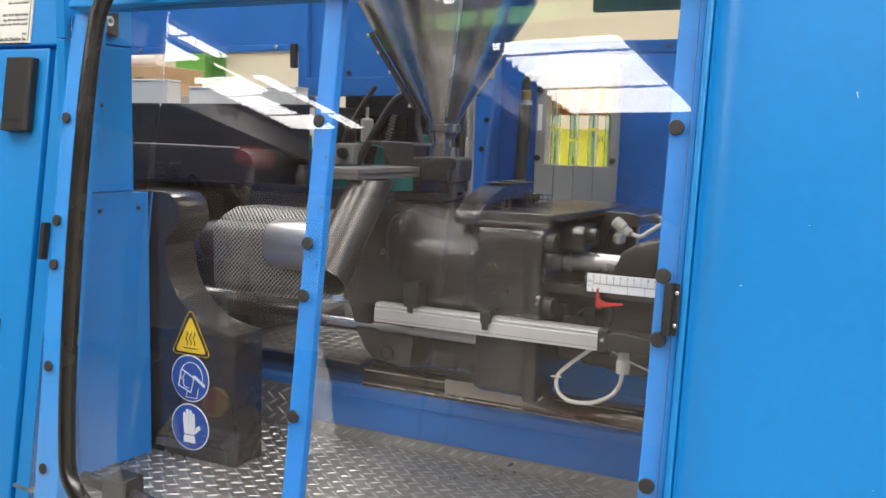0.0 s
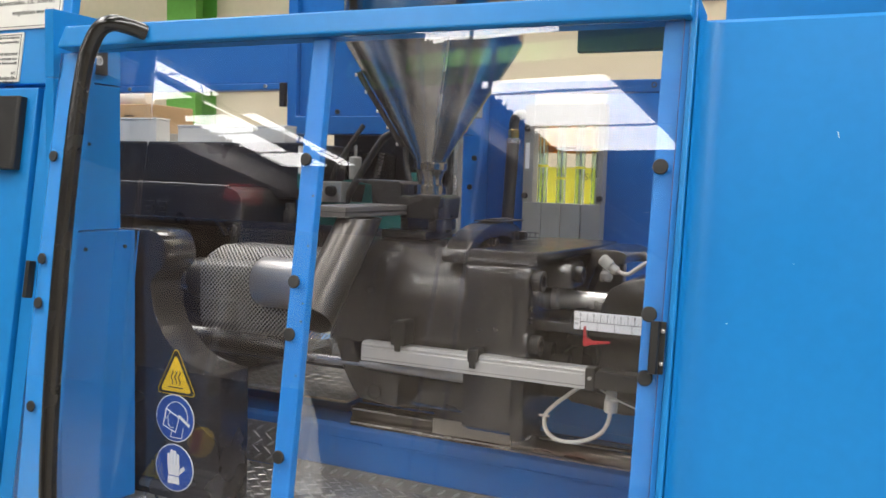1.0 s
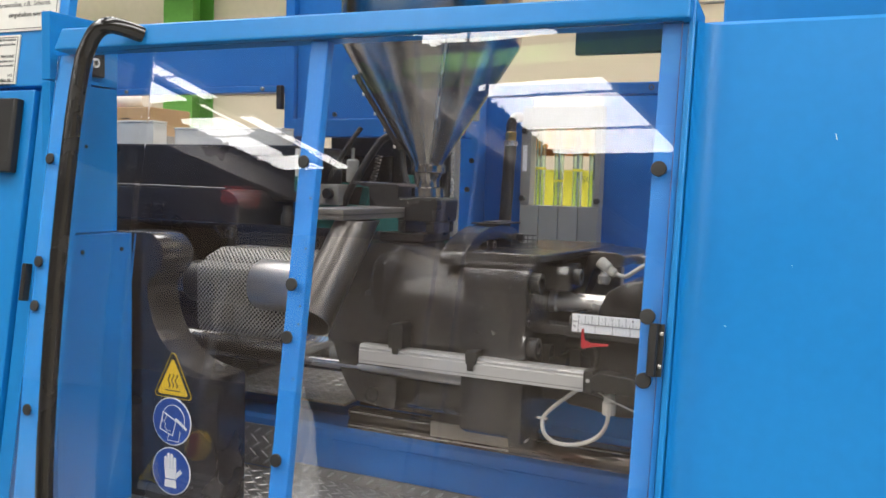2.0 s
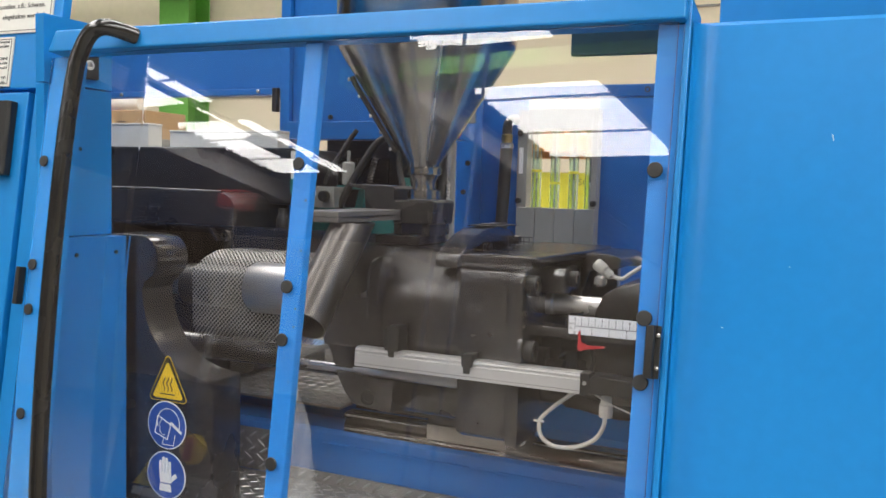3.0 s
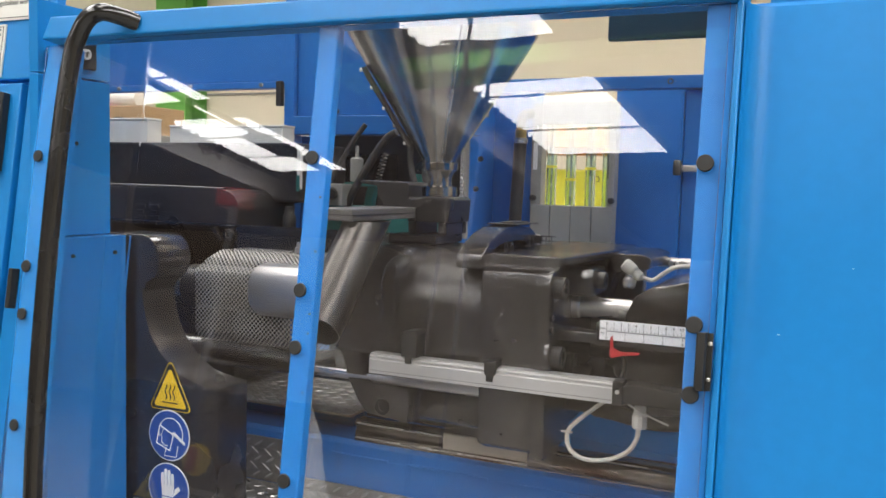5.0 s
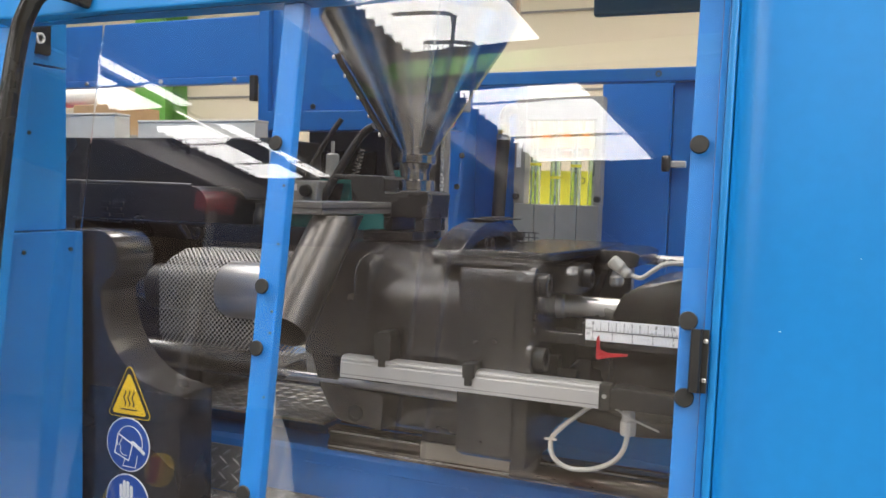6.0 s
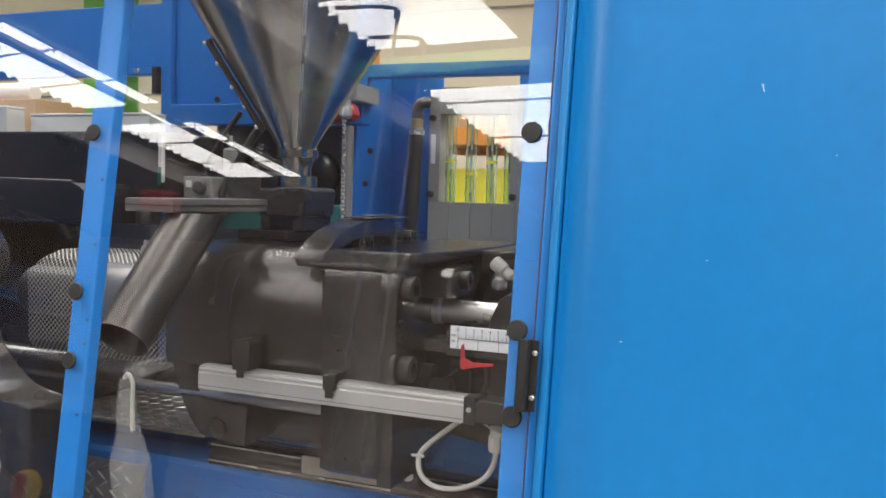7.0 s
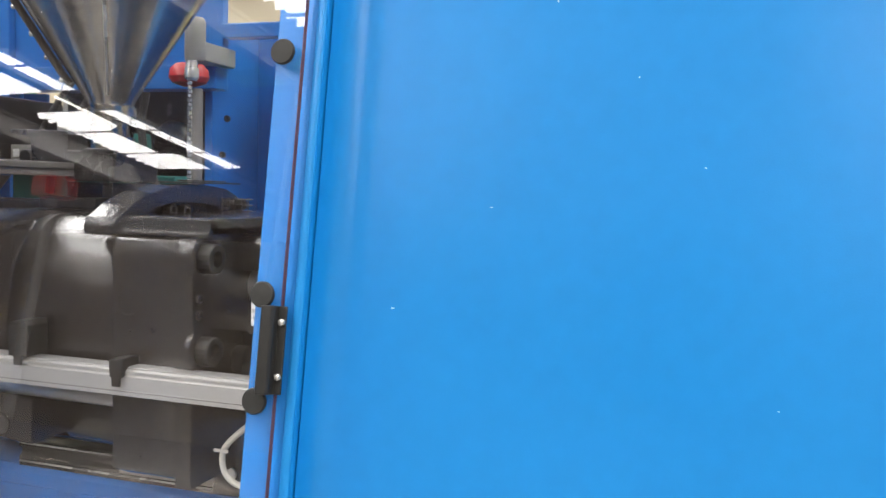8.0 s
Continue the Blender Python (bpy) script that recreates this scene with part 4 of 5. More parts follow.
part("wire_guard", join(*[pipe([(x, 0.50, 1.283), (x, 0.50, 1.306)], 0.0009, 5, 1, rounded=False) for x in (-0.347, -0.337, -0.327, -0.317, -0.307)],
                        *[pipe([(-0.349, 0.50, z), (-0.300, 0.50, z)], 0.0009, 5, 1, rounded=False) for z in (1.288, 1.296, 1.304)]), BLACK, unit)
# piston rod and rear yoke
part("piston_rod", lathe([(0.0195, -0.238), (0.0195, -0.2265), (0.0165, -0.223), (0.0162, -0.118), (0.012, -0.117)], (0, 0.40, 1.2025), "x", 28), STEEL, unit, "bright machined piston rod", True)
yoke = [(-0.150, 1.180), (-0.148, 1.200), (-0.135, 1.228), (-0.110, 1.243), (-0.05, 1.256), (0.10, 1.262), (0.10, 1.165), (-0.13, 1.165)]
part("rear_yoke", prism(yoke, "y", 0.37, 0.60, 0.006), CAST, unit, "", True)
part("yoke_lug", prism([(0.355, 1.224), (0.352, 1.252), (0.362, 1.264), (0.43, 1.266), (0.44, 1.255), (0.44, 1.224)], "x", -0.2355, -0.196, 0.003), CAST, unit, "", True)
hex_screw("cap_screw", (-0.1958, 0.392, 1.246), "x", 0.0135, 0.012, unit, BLACK, True)
part("rear_lug", prism([(-0.185, 1.255), (-0.13, 1.262), (-0.125, 1.280), (-0.14, 1.286), (-0.185, 1.286)], "y", 0.44, 0.62, 0.003), CAST, unit)
part("rear_tube", lathe([(0.009, -0.16), (0.009, 0.12)], (0, 0.62, 1.262), "x", 14), STEEL, unit, "", True)
part("cross_bar", box(-0.262, 0.10, 0.315, 0.36, 1.160, 1.176, 0.002), CAST_SMOOTH, unit)
# side rod
part("guide_rod", lathe([(0.0075, -0.672), (0.0085, -0.670), (0.0085, -0.45), (0.0092, -0.448), (0.0092, -0.325), (0.005, -0.322), (0.005, -0.315)], (0, 0.292, 1.073), "x", 18), DRUM, unit, "thin bright guide rod", True)
# heated barrel with guard
bar = thing("barrel_guard", (-0.80, 0.42, 1.08), "perforated steel heat guard round the barrel", "guard")
gp = [(0.445, 1.072), (0.405, 1.076), (0.392, 1.095), (0.390, 1.212), (0.408, 1.236), (0.445, 1.248), (0.56, 1.248)]


def folded_sheet(profile, x0, x1, cut, turn):
    """A folded sheet with unrolled coordinates; its far end is clipped at the top corner."""
    bm = bmesh.new()
    uv = bm.loops.layers.uv.new("unrolled")
    run, prev, cols = 0.0, None, []
    for k, (y, z) in enumerate(profile):
        run += (Vector((y, z)) - Vector(prev)).length if prev else 0
        prev = (y, z)
        xa = x0 + (cut if k >= len(profile) - 3 else 0.0) + (turn if k == 0 else 0.0)
        cols.append((bm.verts.new((xa, y, z)), bm.verts.new((x1, y, z)), run, xa))
    for a, b in zip(cols, cols[1:]):
        f = bm.faces.new((a[0], a[1], b[1], b[0]))
        for lp, (u, v) in zip(f.loops, ((a[3], a[2]), (x1, a[2]), (x1, b[2]), (b[3], b[2]))):
            lp[uv].uv = (u, v)
    return bm


part("perforated_sheet", folded_sheet(gp, -0.985, -0.615, 0.018, 0.022), PERF, bar, "perforated zinc-grey steel sheet")
part("heater_band", lathe([(0.045, -1.08), (0.045, -0.62)], (0, 0.50, 1.165), "x", 24), BLACK, bar, "dark barrel behind the sheet", True)
part("nozzle", lathe([(0.016, -1.20), (0.022, -1.12), (0.032, -1.06), (0.036, -1.0)], (0, 0.49, 1.16), "x", 24), CAST_SMOOTH, bar, "", True)
part("drum", lathe([(0.038, -0.825), (0.046, -0.823), (0.049, -0.817), (0.049, -0.60)], (0, 0.385, 1.187), "x", 36), DRUM, bar, "bright steel drum end", True)
part("nut", lathe([(0.010, 0), (0.010, 0.012), (0.006, 0.013), (0.006, 0.022), (0.0005, 0.023)], (-0.80, 0.47, 1.248), "z", 6), STEEL, bar)
part("lower_pipe", lathe([(0.026, -1.15), (0.026, -0.64), (0.020, -0.63)], (0, 0.42, 1.052), "x", 24), CAST_SMOOTH, bar, "dark lower pipe", True)
part("pipe_end", lathe([(0.022, -0.66), (0.022, -0.60)], (0, 0.40, 1.072), "x", 24), STEEL, bar, "", True)
part("clip", prism([(-0.70, 1.075), (-0.655, 1.095), (-0.60, 1.103), (-0.60, 1.098), (-0.65, 1.088), (-0.69, 1.068)], "y", 0.35, 0.372, 0.001), BLACK, bar)
# chute tube
chute = thing("chute_tube", (-0.52, 0.16, 1.18), "slanted open dull steel chute tube below the hopper slide", "tube")
part("tube", hollow((-0.538, 0.122, 1.1735), (-0.543, 0.262, 1.316), 0.0345, 0.002, 32, 1.3275), STEEL_DULL, chute, "", True)
# slide and hopper
hop = thing("material_hopper", (-0.51, 0.48, 1.3), "polished stainless conical material hopper with sight strip", "hopper")
HX, HY = -0.512, 0.48
part("slide_plate", box(-0.618, -0.537, 0.215, 0.47, 1.3285, 1.347, 0.002), PLATE, hop, "thick steel slide plate")
part("slide_layer", box(-0.6175, -0.5355, 0.214, 0.47, 1.337, 1.3385, 0), BLACK, hop)
part("throat_block", prism([(-0.553, 1.322), (-0.474, 1.322), (-0.470, 1.362), (-0.476, 1.367), (-0.52, 1.367), (-0.53, 1.3585), (-0.545, 1.3585), (-0.553, 1.366)], "y", 0.435, 0.53, 0.003), BLACK_CAST, hop)
part("cradle_plate", prism([(-0.618, 1.334), (-0.556, 1.334), (-0.556, 1.386), (-0.562, 1.391), (-0.655, 1.393), (-0.655, 1.387), (-0.618, 1.385)], "y", 0.445, 0.53, 0.002), BLACK_CAST, hop)
for x in (-0.545, -0.487):
    part("throat_leg", box(x - 0.008, x + 0.008, 0.44, 0.53, 1.3005, 1.3215, 0.001), BLACK_CAST, hop)
part("throat_base", box(-0.582, -0.490, 0.42, 0.54, 1.2845, 1.300, 0.003), BLACK_CAST, hop)
part("neck", lathe([(0.031, 1.3672), (0.031, 1.384), (0.022, 1.386), (0.021, 1.398), (0.027, 1.412), (0.0325, 1.414), (0.0325, 1.426), (0.030, 1.428)], (HX, HY, 0), "z", 40), STAINLESS, hop, "", True)
R1, Z1 = 0.166, 1.6457
part("cone", lathe([(0.0305, 1.426), (0.0320, 1.434), (R1, Z1), (R1 - 0.002, Z1), (0.030, 1.434)], (HX - 0.002, HY, 0), "z", 56, False), STAINLESS, hop, "", True)
part("drum", lathe([(R1, Z1 + 0.0005), (R1 + 0.002, Z1 + 0.004), (R1 + 0.002, 2.02), (R1 + 0.006, 2.03), (0.001, 2.035)], (HX - 0.002, HY, 0), "z", 56, False), STAINLESS, hop, "", True)
seam_a = radians(212)
sx, sy = math.cos(seam_a), math.sin(seam_a)


def on_cone(z, out=0.004, a=seam_a):
    r = 0.032 + (R1 - 0.032) * (z - 1.434) / (Z1 - 1.434) + out
    return (HX - 0.002 + r * math.cos(a), HY + r * math.sin(a), z)


part("sight_strip", pipe([on_cone(1.455, 0.006), on_cone(1.47, 0.008), on_cone(1.53, 0.008), on_cone(1.575, 0.008), on_cone(1.59, 0.006)], 0.0055, 8, 3), STEEL_DULL, hop, "riveted sight strip", True)
for z in (1.46, 1.49, 1.52, 1.555, 1.585):
    part("rivet", lathe([(0.004, -0.003), (0.003, 0.001), (0.0005, 0.002)], on_cone(z, 0.013), "x", 8), STEEL, hop)
part("weld_seam", pipe([on_cone(1.44, 0.0005, radians(305)), on_cone(1.65, 0.0005, radians(305))], 0.0022, 6, 2), STEEL, hop, "", True)

# ---- measuring profile, ruler, sensors ----
prof = thing("linear_scale", (-0.33, 0.262, 1.09), "long anodised aluminium linear encoder profile", "linear encoder")
sec = [(0.250, 1.090), (0.250, 1.1115), (0.252, 1.1130), (0.252, 1.1145), (0.2505, 1.1155), (0.2505, 1.1175), (0.254, 1.1190), (0.254, 1.1205), (0.258, 1.1215), (0.2725, 1.1215), (0.2725, 1.090)]
part("profile", prism(sec, "x", -0.522, -0.137, 0), ALU, prof)
part("groove_line", box(-0.521, -0.138, 0.2494, 0.2502, 1.0945, 1.0955), GIRDER, prof)
part("end_cap", box(-0.1365, -0.122, 0.248, 0.274, 1.089, 1.1225, 0.0015), BLACK, prof)
part("read_head", prism([(-0.122, 1.093), (-0.122, 1.117), (-0.112, 1.122), (-0.03, 1.116), (-0.03, 1.092)], "y", 0.246, 0.278, 0.003), BLACK, prof, "black encoder head")
hex_screw("screw", (-0.129, 0.2475, 1.108), "y", 0.003, -0.002, prof, STEEL, True)
gland = part("cable_gland", lathe([(0.010, 1.054), (0.0105, 1.058), (0.0105, 1.072), (0.0085, 1.074), (0.0085, 1.084), (0.006, 1.088)], (-0.102, 0.276, 0), "z", 12), CABLE, prof, "grey plastic cable gland")
loop = [(-0.102, 0.276, 1.058), (-0.106, 0.276, 1.035), (-0.120, 0.276, 1.015), (-0.150, 0.277, 1.000), (-0.182, 0.279, 0.997), (-0.203, 0.282, 1.008), (-0.208, 0.286, 1.030), (-0.195, 0.29, 1.048), (-0.170, 0.30, 1.070), (-0.155, 0.31, 1.082)]
part("cable", pipe(loop, 0.0034, 8, 5), CABLE, prof, "looped light grey cable", True)
part("tag", box(-0.216, -0.198, 0.279, 0.2805, 1.031, 1.0345, 0.0005), CABLE, prof)

rul = thing("ruler", (-0.07, 0.26, 1.178), "white scale ruler in centimetres and inches", "ruler")
part("strip", box(-0.160, 0.06, 0.2595, 0.2615, 1.1775, 1.2050, 0.0006), SIGN_WHITE, rul)
part("mid_line", box(-0.150, 0.06, 0.2588, 0.2593, 1.1898, 1.1906), SIGN_BLACK, rul)
cm = 0.0102
for i in range(0, 20):
    x = -0.150 + i * cm
    part("cm_tick", box(x - 0.0003, x + 0.0003, 0.2588, 0.2593, 1.191, 1.1965), SIGN_BLACK, rul)
    part("half_tick", box(x + cm / 2 - 0.0002, x + cm / 2 + 0.0002, 0.2588, 0.2593, 1.191, 1.194), SIGN_BLACK, rul)
    if i < 16:
        writing("numeral", str(i), 0.0062, Matrix.Translation((x, 0.2592, 1.1985)) @ FACE, SIGN_BLACK, rul, "CENTER")
for i in range(0, 8):
    x = -0.150 + i * 0.0259
    part("inch_tick", box(x - 0.0003, x + 0.0003, 0.2588, 0.2593, 1.185, 1.1896), SIGN_BLACK, rul)
    writing("numeral", str(i), 0.0062, Matrix.Translation((x, 0.2592, 1.1785)) @ FACE, SIGN_BLACK, rul, "CENTER")
writing("unit_mark", "cm", 0.006, Matrix.Translation((-0.156, 0.2592, 1.192)) @ FACE, SIGN_BLACK, rul, "CENTER")
writing("unit_mark", "in", 0.006, Matrix.Translation((-0.156, 0.2592, 1.185)) @ FACE, SIGN_BLACK, rul, "CENTER")
holder = part("holder", box(-0.166, 0.10, 0.262, 0.280, 1.168, 1.200, 0.002), CAST_SMOOTH, rul, "dark ruler holder bar")
ptr = thing("pointer", (-0.14, 0.25, 1.16), "red plastic pointer below the ruler", "pointer")
part("blade", prism([(-0.1425, 1.183), (-0.1395, 1.186), (-0.138, 1.168), (-0.128, 1.1635), (-0.102, 1.1652), (-0.102, 1.1622), (-0.127, 1.159), (-0.1395, 1.1545), (-0.1425, 1.157)], "y", 0.250, 0.254, 0.0004), RED, ptr)

sens = thing("limit_switch", (-0.24, 0.40, 1.10), "black limit switch assembly with cables", "switch")
part("body", prism([(-0.285, 1.125), (-0.285, 1.148), (-0.20, 1.152), (-0.195, 1.13), (-0.21, 1.112), (-0.26, 1.110)], "y", 0.37, 0.42, 0.003), BLACK, sens)
part("roller", lathe([(0.018, -0.285), (0.020, -0.283), (0.020, -0.258), (0.016, -0.256), (0.016, -0.22)], (0, 0.36, 1.118), "x", 20), BLACK, sens, "", True)
part("roller", lathe([(0.010, -0.22), (0.013, -0.218), (0.013, -0.19), (0.008, -0.188)], (0, 0.35, 1.105), "x", 16), RUBBER, sens, "", True)
part("cap", lathe([(0.009, -0.20), (0.011, -0.198), (0.011, -0.165)], (0, 0.37, 1.140), "x", 14), RUBBER, sens, "", True)
part("cable", pipe([(-0.165, 0.37, 1.140), (-0.148, 0.36, 1.135), (-0.142, 0.35, 1.118), (-0.152, 0.345, 1.098), (-0.18, 0.35, 1.085)], 0.0036, 8, 5), RUBBER, sens, "", True)
part("brass_piece", box(-0.285, -0.235, 0.42, 0.45, 1.150, 1.160, 0.001), BRASS, sens)
part("wire", pipe([(-0.235, 0.33, 1.083), (-0.215, 0.33, 1.095), (-0.20, 0.33, 1.101), (-0.18, 0.335, 1.086)], 0.0016, 6, 4), CABLE, sens, "", True)
valve = thing("valve_block", (-0.1, 0.42, 1.0), "black hydraulic valve block with hoses behind the scale", "valve")
part("block", box(-0.19, 0.10, 0.42, 0.56, 1.035, 1.160, 0.006), CAST_SMOOTH, valve)
part("cap", lathe([(0.018, -0.24), (0.021, -0.238), (0.021, -0.19)], (0, 0.40, 1.055), "x", 20), BLACK, valve, "", True)
part("cap", lathe([(0.014, 0.42), (0.014, 0.345), (0.009, 0.342)], (-0.205, 0, 1.075), "y", 18), BLACK, valve, "", True)
part("hose", pipe([(-0.19, 0.38, 1.045), (-0.15, 0.35, 1.050), (-0.10, 0.34, 1.046), (-0.05, 0.34, 1.05), (0.05, 0.34, 1.06)], 0.011, 12, 5), RUBBER, valve, "", True)
part("hose", pipe([(-0.13, 0.33, 1.105), (-0.08, 0.31, 1.094), (-0.04, 0.31, 1.082), (0.03, 0.31, 1.075)], 0.005, 10, 5), RUBBER, valve, "", True)
part("wire", pipe([(-0.118, 0.27, 1.088), (-0.095, 0.265, 1.078), (-0.06, 0.265, 1.066)], 0.0014, 6, 5), CABLE, valve, "", True)
plug = thing("sensor_plug", (-0.16, 0.44, 1.24), "grey angled sensor plug with a light cable", "plug")
bm = lathe([(0.007, 0), (0.0105, 0.003), (0.0105, 0.020), (0.008, 0.023), (0.008, 0.034), (0.004, 0.038)], (0, 0, 0), "x", 14)
bm.transform(Matrix.Translation((-0.168, 0.44, 1.272)) @ Matrix.Rotation(radians(38), 4, "Y"))
part("shell", bm, CABLE, plug, "", True)
part("nut", lathe([(0.009, 1.232), (0.011, 1.236), (0.011, 1.246), (0.007, 1.250), (0.007, 1.262)], (-0.158, 0.44, 0), "z", 12), STEEL, plug)
part("cable", pipe([(-0.140, 0.44, 1.251), (-0.122, 0.44, 1.247), (-0.106, 0.44, 1.258), (-0.085, 0.44, 1.270), (-0.04, 0.45, 1.272), (0.06, 0.46, 1.27)], 0.0036, 8, 5), CABLE, plug, "", True)

# ---- guide rails ----
for y0 in (0.478, 0.70):
    rail = thing("guide_rail", (-0.3, y0, 0.9), "oily bright steel guide rail on the machine bed", "rail", "guide rails")
    sec = [(y0, 0.8985), (y0, 0.912), (y0 + 0.006, 0.917), (y0 + 0.006, 0.922), (y0, 0.927), (y0, 0.934), (y0 + 0.003, 0.937), (y0 + 0.032, 0.937), (y0 + 0.035, 0.934), (y0 + 0.035, 0.8985)]
    part("rail_bar", prism(sec if y0 < 0.6 else [(a, b + 0.032) for a, b in sec], "x", -0.675, 0.5, 0), RUSTED, rail)
    if y0 < 0.6:
        for z in (0.904, 0.9315):
            part("line", box(-0.674, -0.10, y0 - 0.0012, y0 + 0.0004, z, z + 0.0022), STEEL, rail)
ram = thing("traverse_cylinder", (-0.1, 0.43, 0.94), "bright traverse cylinder rod low beside the rail", "cylinder")
part("rod", lathe([(0.014, -0.318), (0.014, 0.3)], (0, 0.452, 0.925), "x", 20), RUSTED, ram, "", True)
part("clevis", prism([(-0.305, 0.955), (-0.300, 0.935), (-0.285, 0.928), (-0.270, 0.935), (-0.265, 0.984), (-0.305, 0.984)], "y", 0.43, 0.456, 0.003), CAST, ram)
part("pin", lathe([(0.008, 0), (0.008, -0.003), (0.0005, -0.003)], (-0.285, 0.4295, 0.950), "y", 16), STEEL, ram)

# ---- plastic bag tied on the guide rod ----
def bag():
    b = thing("plastic_bag", (-0.665, 0.27, 0.82), "crumpled clear plastic bag tied to the guide rod", "bag")
    random.seed(5)
    bm, rings, k = bmesh.new(), [], 26
    for i in range(15):
        f = i / 14
        w = 0.008 + 0.022 * min(1, f * 1.8) + 0.008 * f
        ring = []
        for j in range(k):
            a = 2 * math.pi * j / k
            q = 1 + 0.30 * noise.noise(Vector((math.cos(a) * 1.6, math.sin(a) * 1.6, f * 5)))
            ring.append(bm.verts.new((-0.668 + 0.02 * f + w * q * math.cos(a), 0.272 + 0.5 * w * q * math.sin(a), 1.085 - 0.25 * f + 0.006 * noise.noise(Vector((a, f * 3, 2))))))
        rings.append(ring)
    for p, q in zip(rings, rings[1:]):
        for j in range(k):
            bm.faces.new((p[j], p[(j + 1) % k], q[(j + 1) % k], q[j]))
    bm.faces.new(rings[-1])
    skin = part("film", bm, FILM, b, "", True)
    skin.visible_shadow = False
    part("tie", pipe([(-0.672, 0.277, 1.083), (-0.664, 0.274, 1.090), (-0.655, 0.274, 1.078), (-0.652, 0.27, 1.05), (-0.650, 0.268, 1.01)], 0.0035, 8, 4), CABLE, b, "white twisted tie", True)
    part("upper_film", pipe([(-0.668, 0.29, 1.09), (-0.64, 0.33, 1.10), (-0.61, 0.35, 1.085), (-0.60, 0.36, 1.11)], 0.012, 9, 3), FILM, b, "", True).visible_shadow = False


bag()
clampr = thing("rod_clamp", (-0.80, 0.05, FLOOR_Z), "black clamp block on a dark rod lying on the tread plate", "clamp")
part("rod", pipe([(-0.96, 0.03, FLOOR_Z + 0.013), (-0.66, -0.015, FLOOR_Z + 0.013)], 0.011, 14, 2), CAST_SMOOTH, clampr, "", True)
part("block", box(-0.885, -0.835, -0.005, 0.040, FLOOR_Z + 0.001, FLOOR_Z + 0.040, 0.004), BLACK, clampr)

# ---- mould side behind the hook ----
frame_ = thing("platen_frame", (-1.3, 0.6, 0.95), "large black cast platen frame of the clamping unit", "machine frame")
fp = [(-1.95, 0.955), (-1.00, 0.955), (-1.00, 1.24)] + arc(-1.03, 1.325, 0.04, 0, 90, 6) + [(-1.95, 1.366)]
part("casting", prism(fp, "y", 0.53, 0.74, 0.006), BLACK_CAST, frame_, "", True)
part("top_edge", pipe([(-1.95, 0.535, 1.366), (-1.3, 0.535, 1.367), (-1.03, 0.535, 1.365)], 0.005, 8, 4), BLACK_CAST, frame_, "", True)
part("upper_box", box(-1.95, -0.93, 0.66, 0.86, 1.34, 1.470, 0.006), BLACK_CAST, frame_)
random.seed(3)
for x in (-1.262, -1.225):
    for i in range(4):
        part("cast_mark", box(x, x + 0.018 + 0.006 * (i % 2), 0.5265, 0.531, 1.285 + i * 0.012, 1.292 + i * 0.012, 0.001), BLACK_CAST, frame_)
beam = thing("tie_beam", (-0.9, 0.55, 1.2), "dark grey beam behind the heated barrel", "beam")
part("beam", box(-1.34, -0.60, 0.53, 0.60, 1.20, 1.290, 0.004), CAST_SMOOTH, beam)
hex_screw("bolt", (-1.01, 0.5295, 1.272), "y", 0.012, -0.010, beam, BLACK, True)
part("lever", prism([(-1.05, 1.285), (-1.043, 1.288), (-1.022, 1.262), (-1.028, 1.260)], "y", 0.515, 0.5295, 0.001), STEEL_DULL, beam)
part("fitting", lathe([(0.012, 1.285), (0.014, 1.29), (0.014, 1.315), (0.010, 1.32), (0.010, 1.335)], (-0.885, 0.56, 0), "z", 14), BLACK, beam, "", True)
part("edge_highlight", box(-1.34, -0.60, 0.528, 0.534, 1.2905, 1.294, 0.0008), CAST, beam)
for x0, x1, z0, z1 in ((-1.62, -1.44, 1.484, 1.535), (-1.368, -1.036, 1.474, 1.516)):
    duct = thing("cable_duct", ((x0 + x1) / 2, 0.77, 1.471), "off-white cable duct lying on the black frame", "duct", "cable ducts")
    part("trough", box(x0, x1, 0.75, 0.80, 1.4712, z1 - 0.006, 0.002), WHITE, duct)
    part("lid", box(x0 - 0.001, x1 + 0.001, 0.748, 0.802, z1 - 0.0055, z1, 0.002), WHITE, duct)
strip = thing("edge_strip", (-0.91, 0.655, 1.37), "thin green and cream edge strip on the black frame", "strip")
part("strip", box(-0.925, -0.917, 0.645, 0.655, 1.37, 1.462, 0.001), WHITE, strip)
part("foot", box(-0.925, -0.917, 0.643, 0.6445, 1.365, 1.40, 0.0005), TEAL, strip)
# Box and post are added out of view to give a red reflection.
redbox = thing("red_post_box", (-3.0, -3.0, 0), "red box on a slim post, added for a red reflection in the guard sheet", "signal box")
part("post", lathe([(0.025, 0.02), (0.025, 2.09)], (-3.0, -3.0, 0), "z", 14), GIRDER, redbox, "", True)
part("foot", box(-3.15, -2.85, -3.15, -2.85, 0, 0.0195, 0.004), GIRDER, redbox)
part("housing", box(-3.10, -2.90, -3.06, -2.94, 2.0905, 2.20, 0.012), RED, redbox)

# ---- clutter behind the hopper ----
arm = thing("feed_bracket", (-0.85, 0.8, 1.2), "teal steel bracket frame behind the hopper", "bracket")
part("plate", box(-0.98, -0.62, 0.78, 0.83, 1.27, 1.335, 0.004), TEAL, arm)
part("cross_bar", box(-0.881, -0.761, 0.772, 0.779, 1.379, 1.388, 0.001), TEAL, arm)
part("upright", prism([(-0.838, 1.336), (-0.815, 1.336), (-0.808, 1.3785), (-0.828, 1.3785)], "y", 0.783, 0.80, 0.002), TEAL, arm)
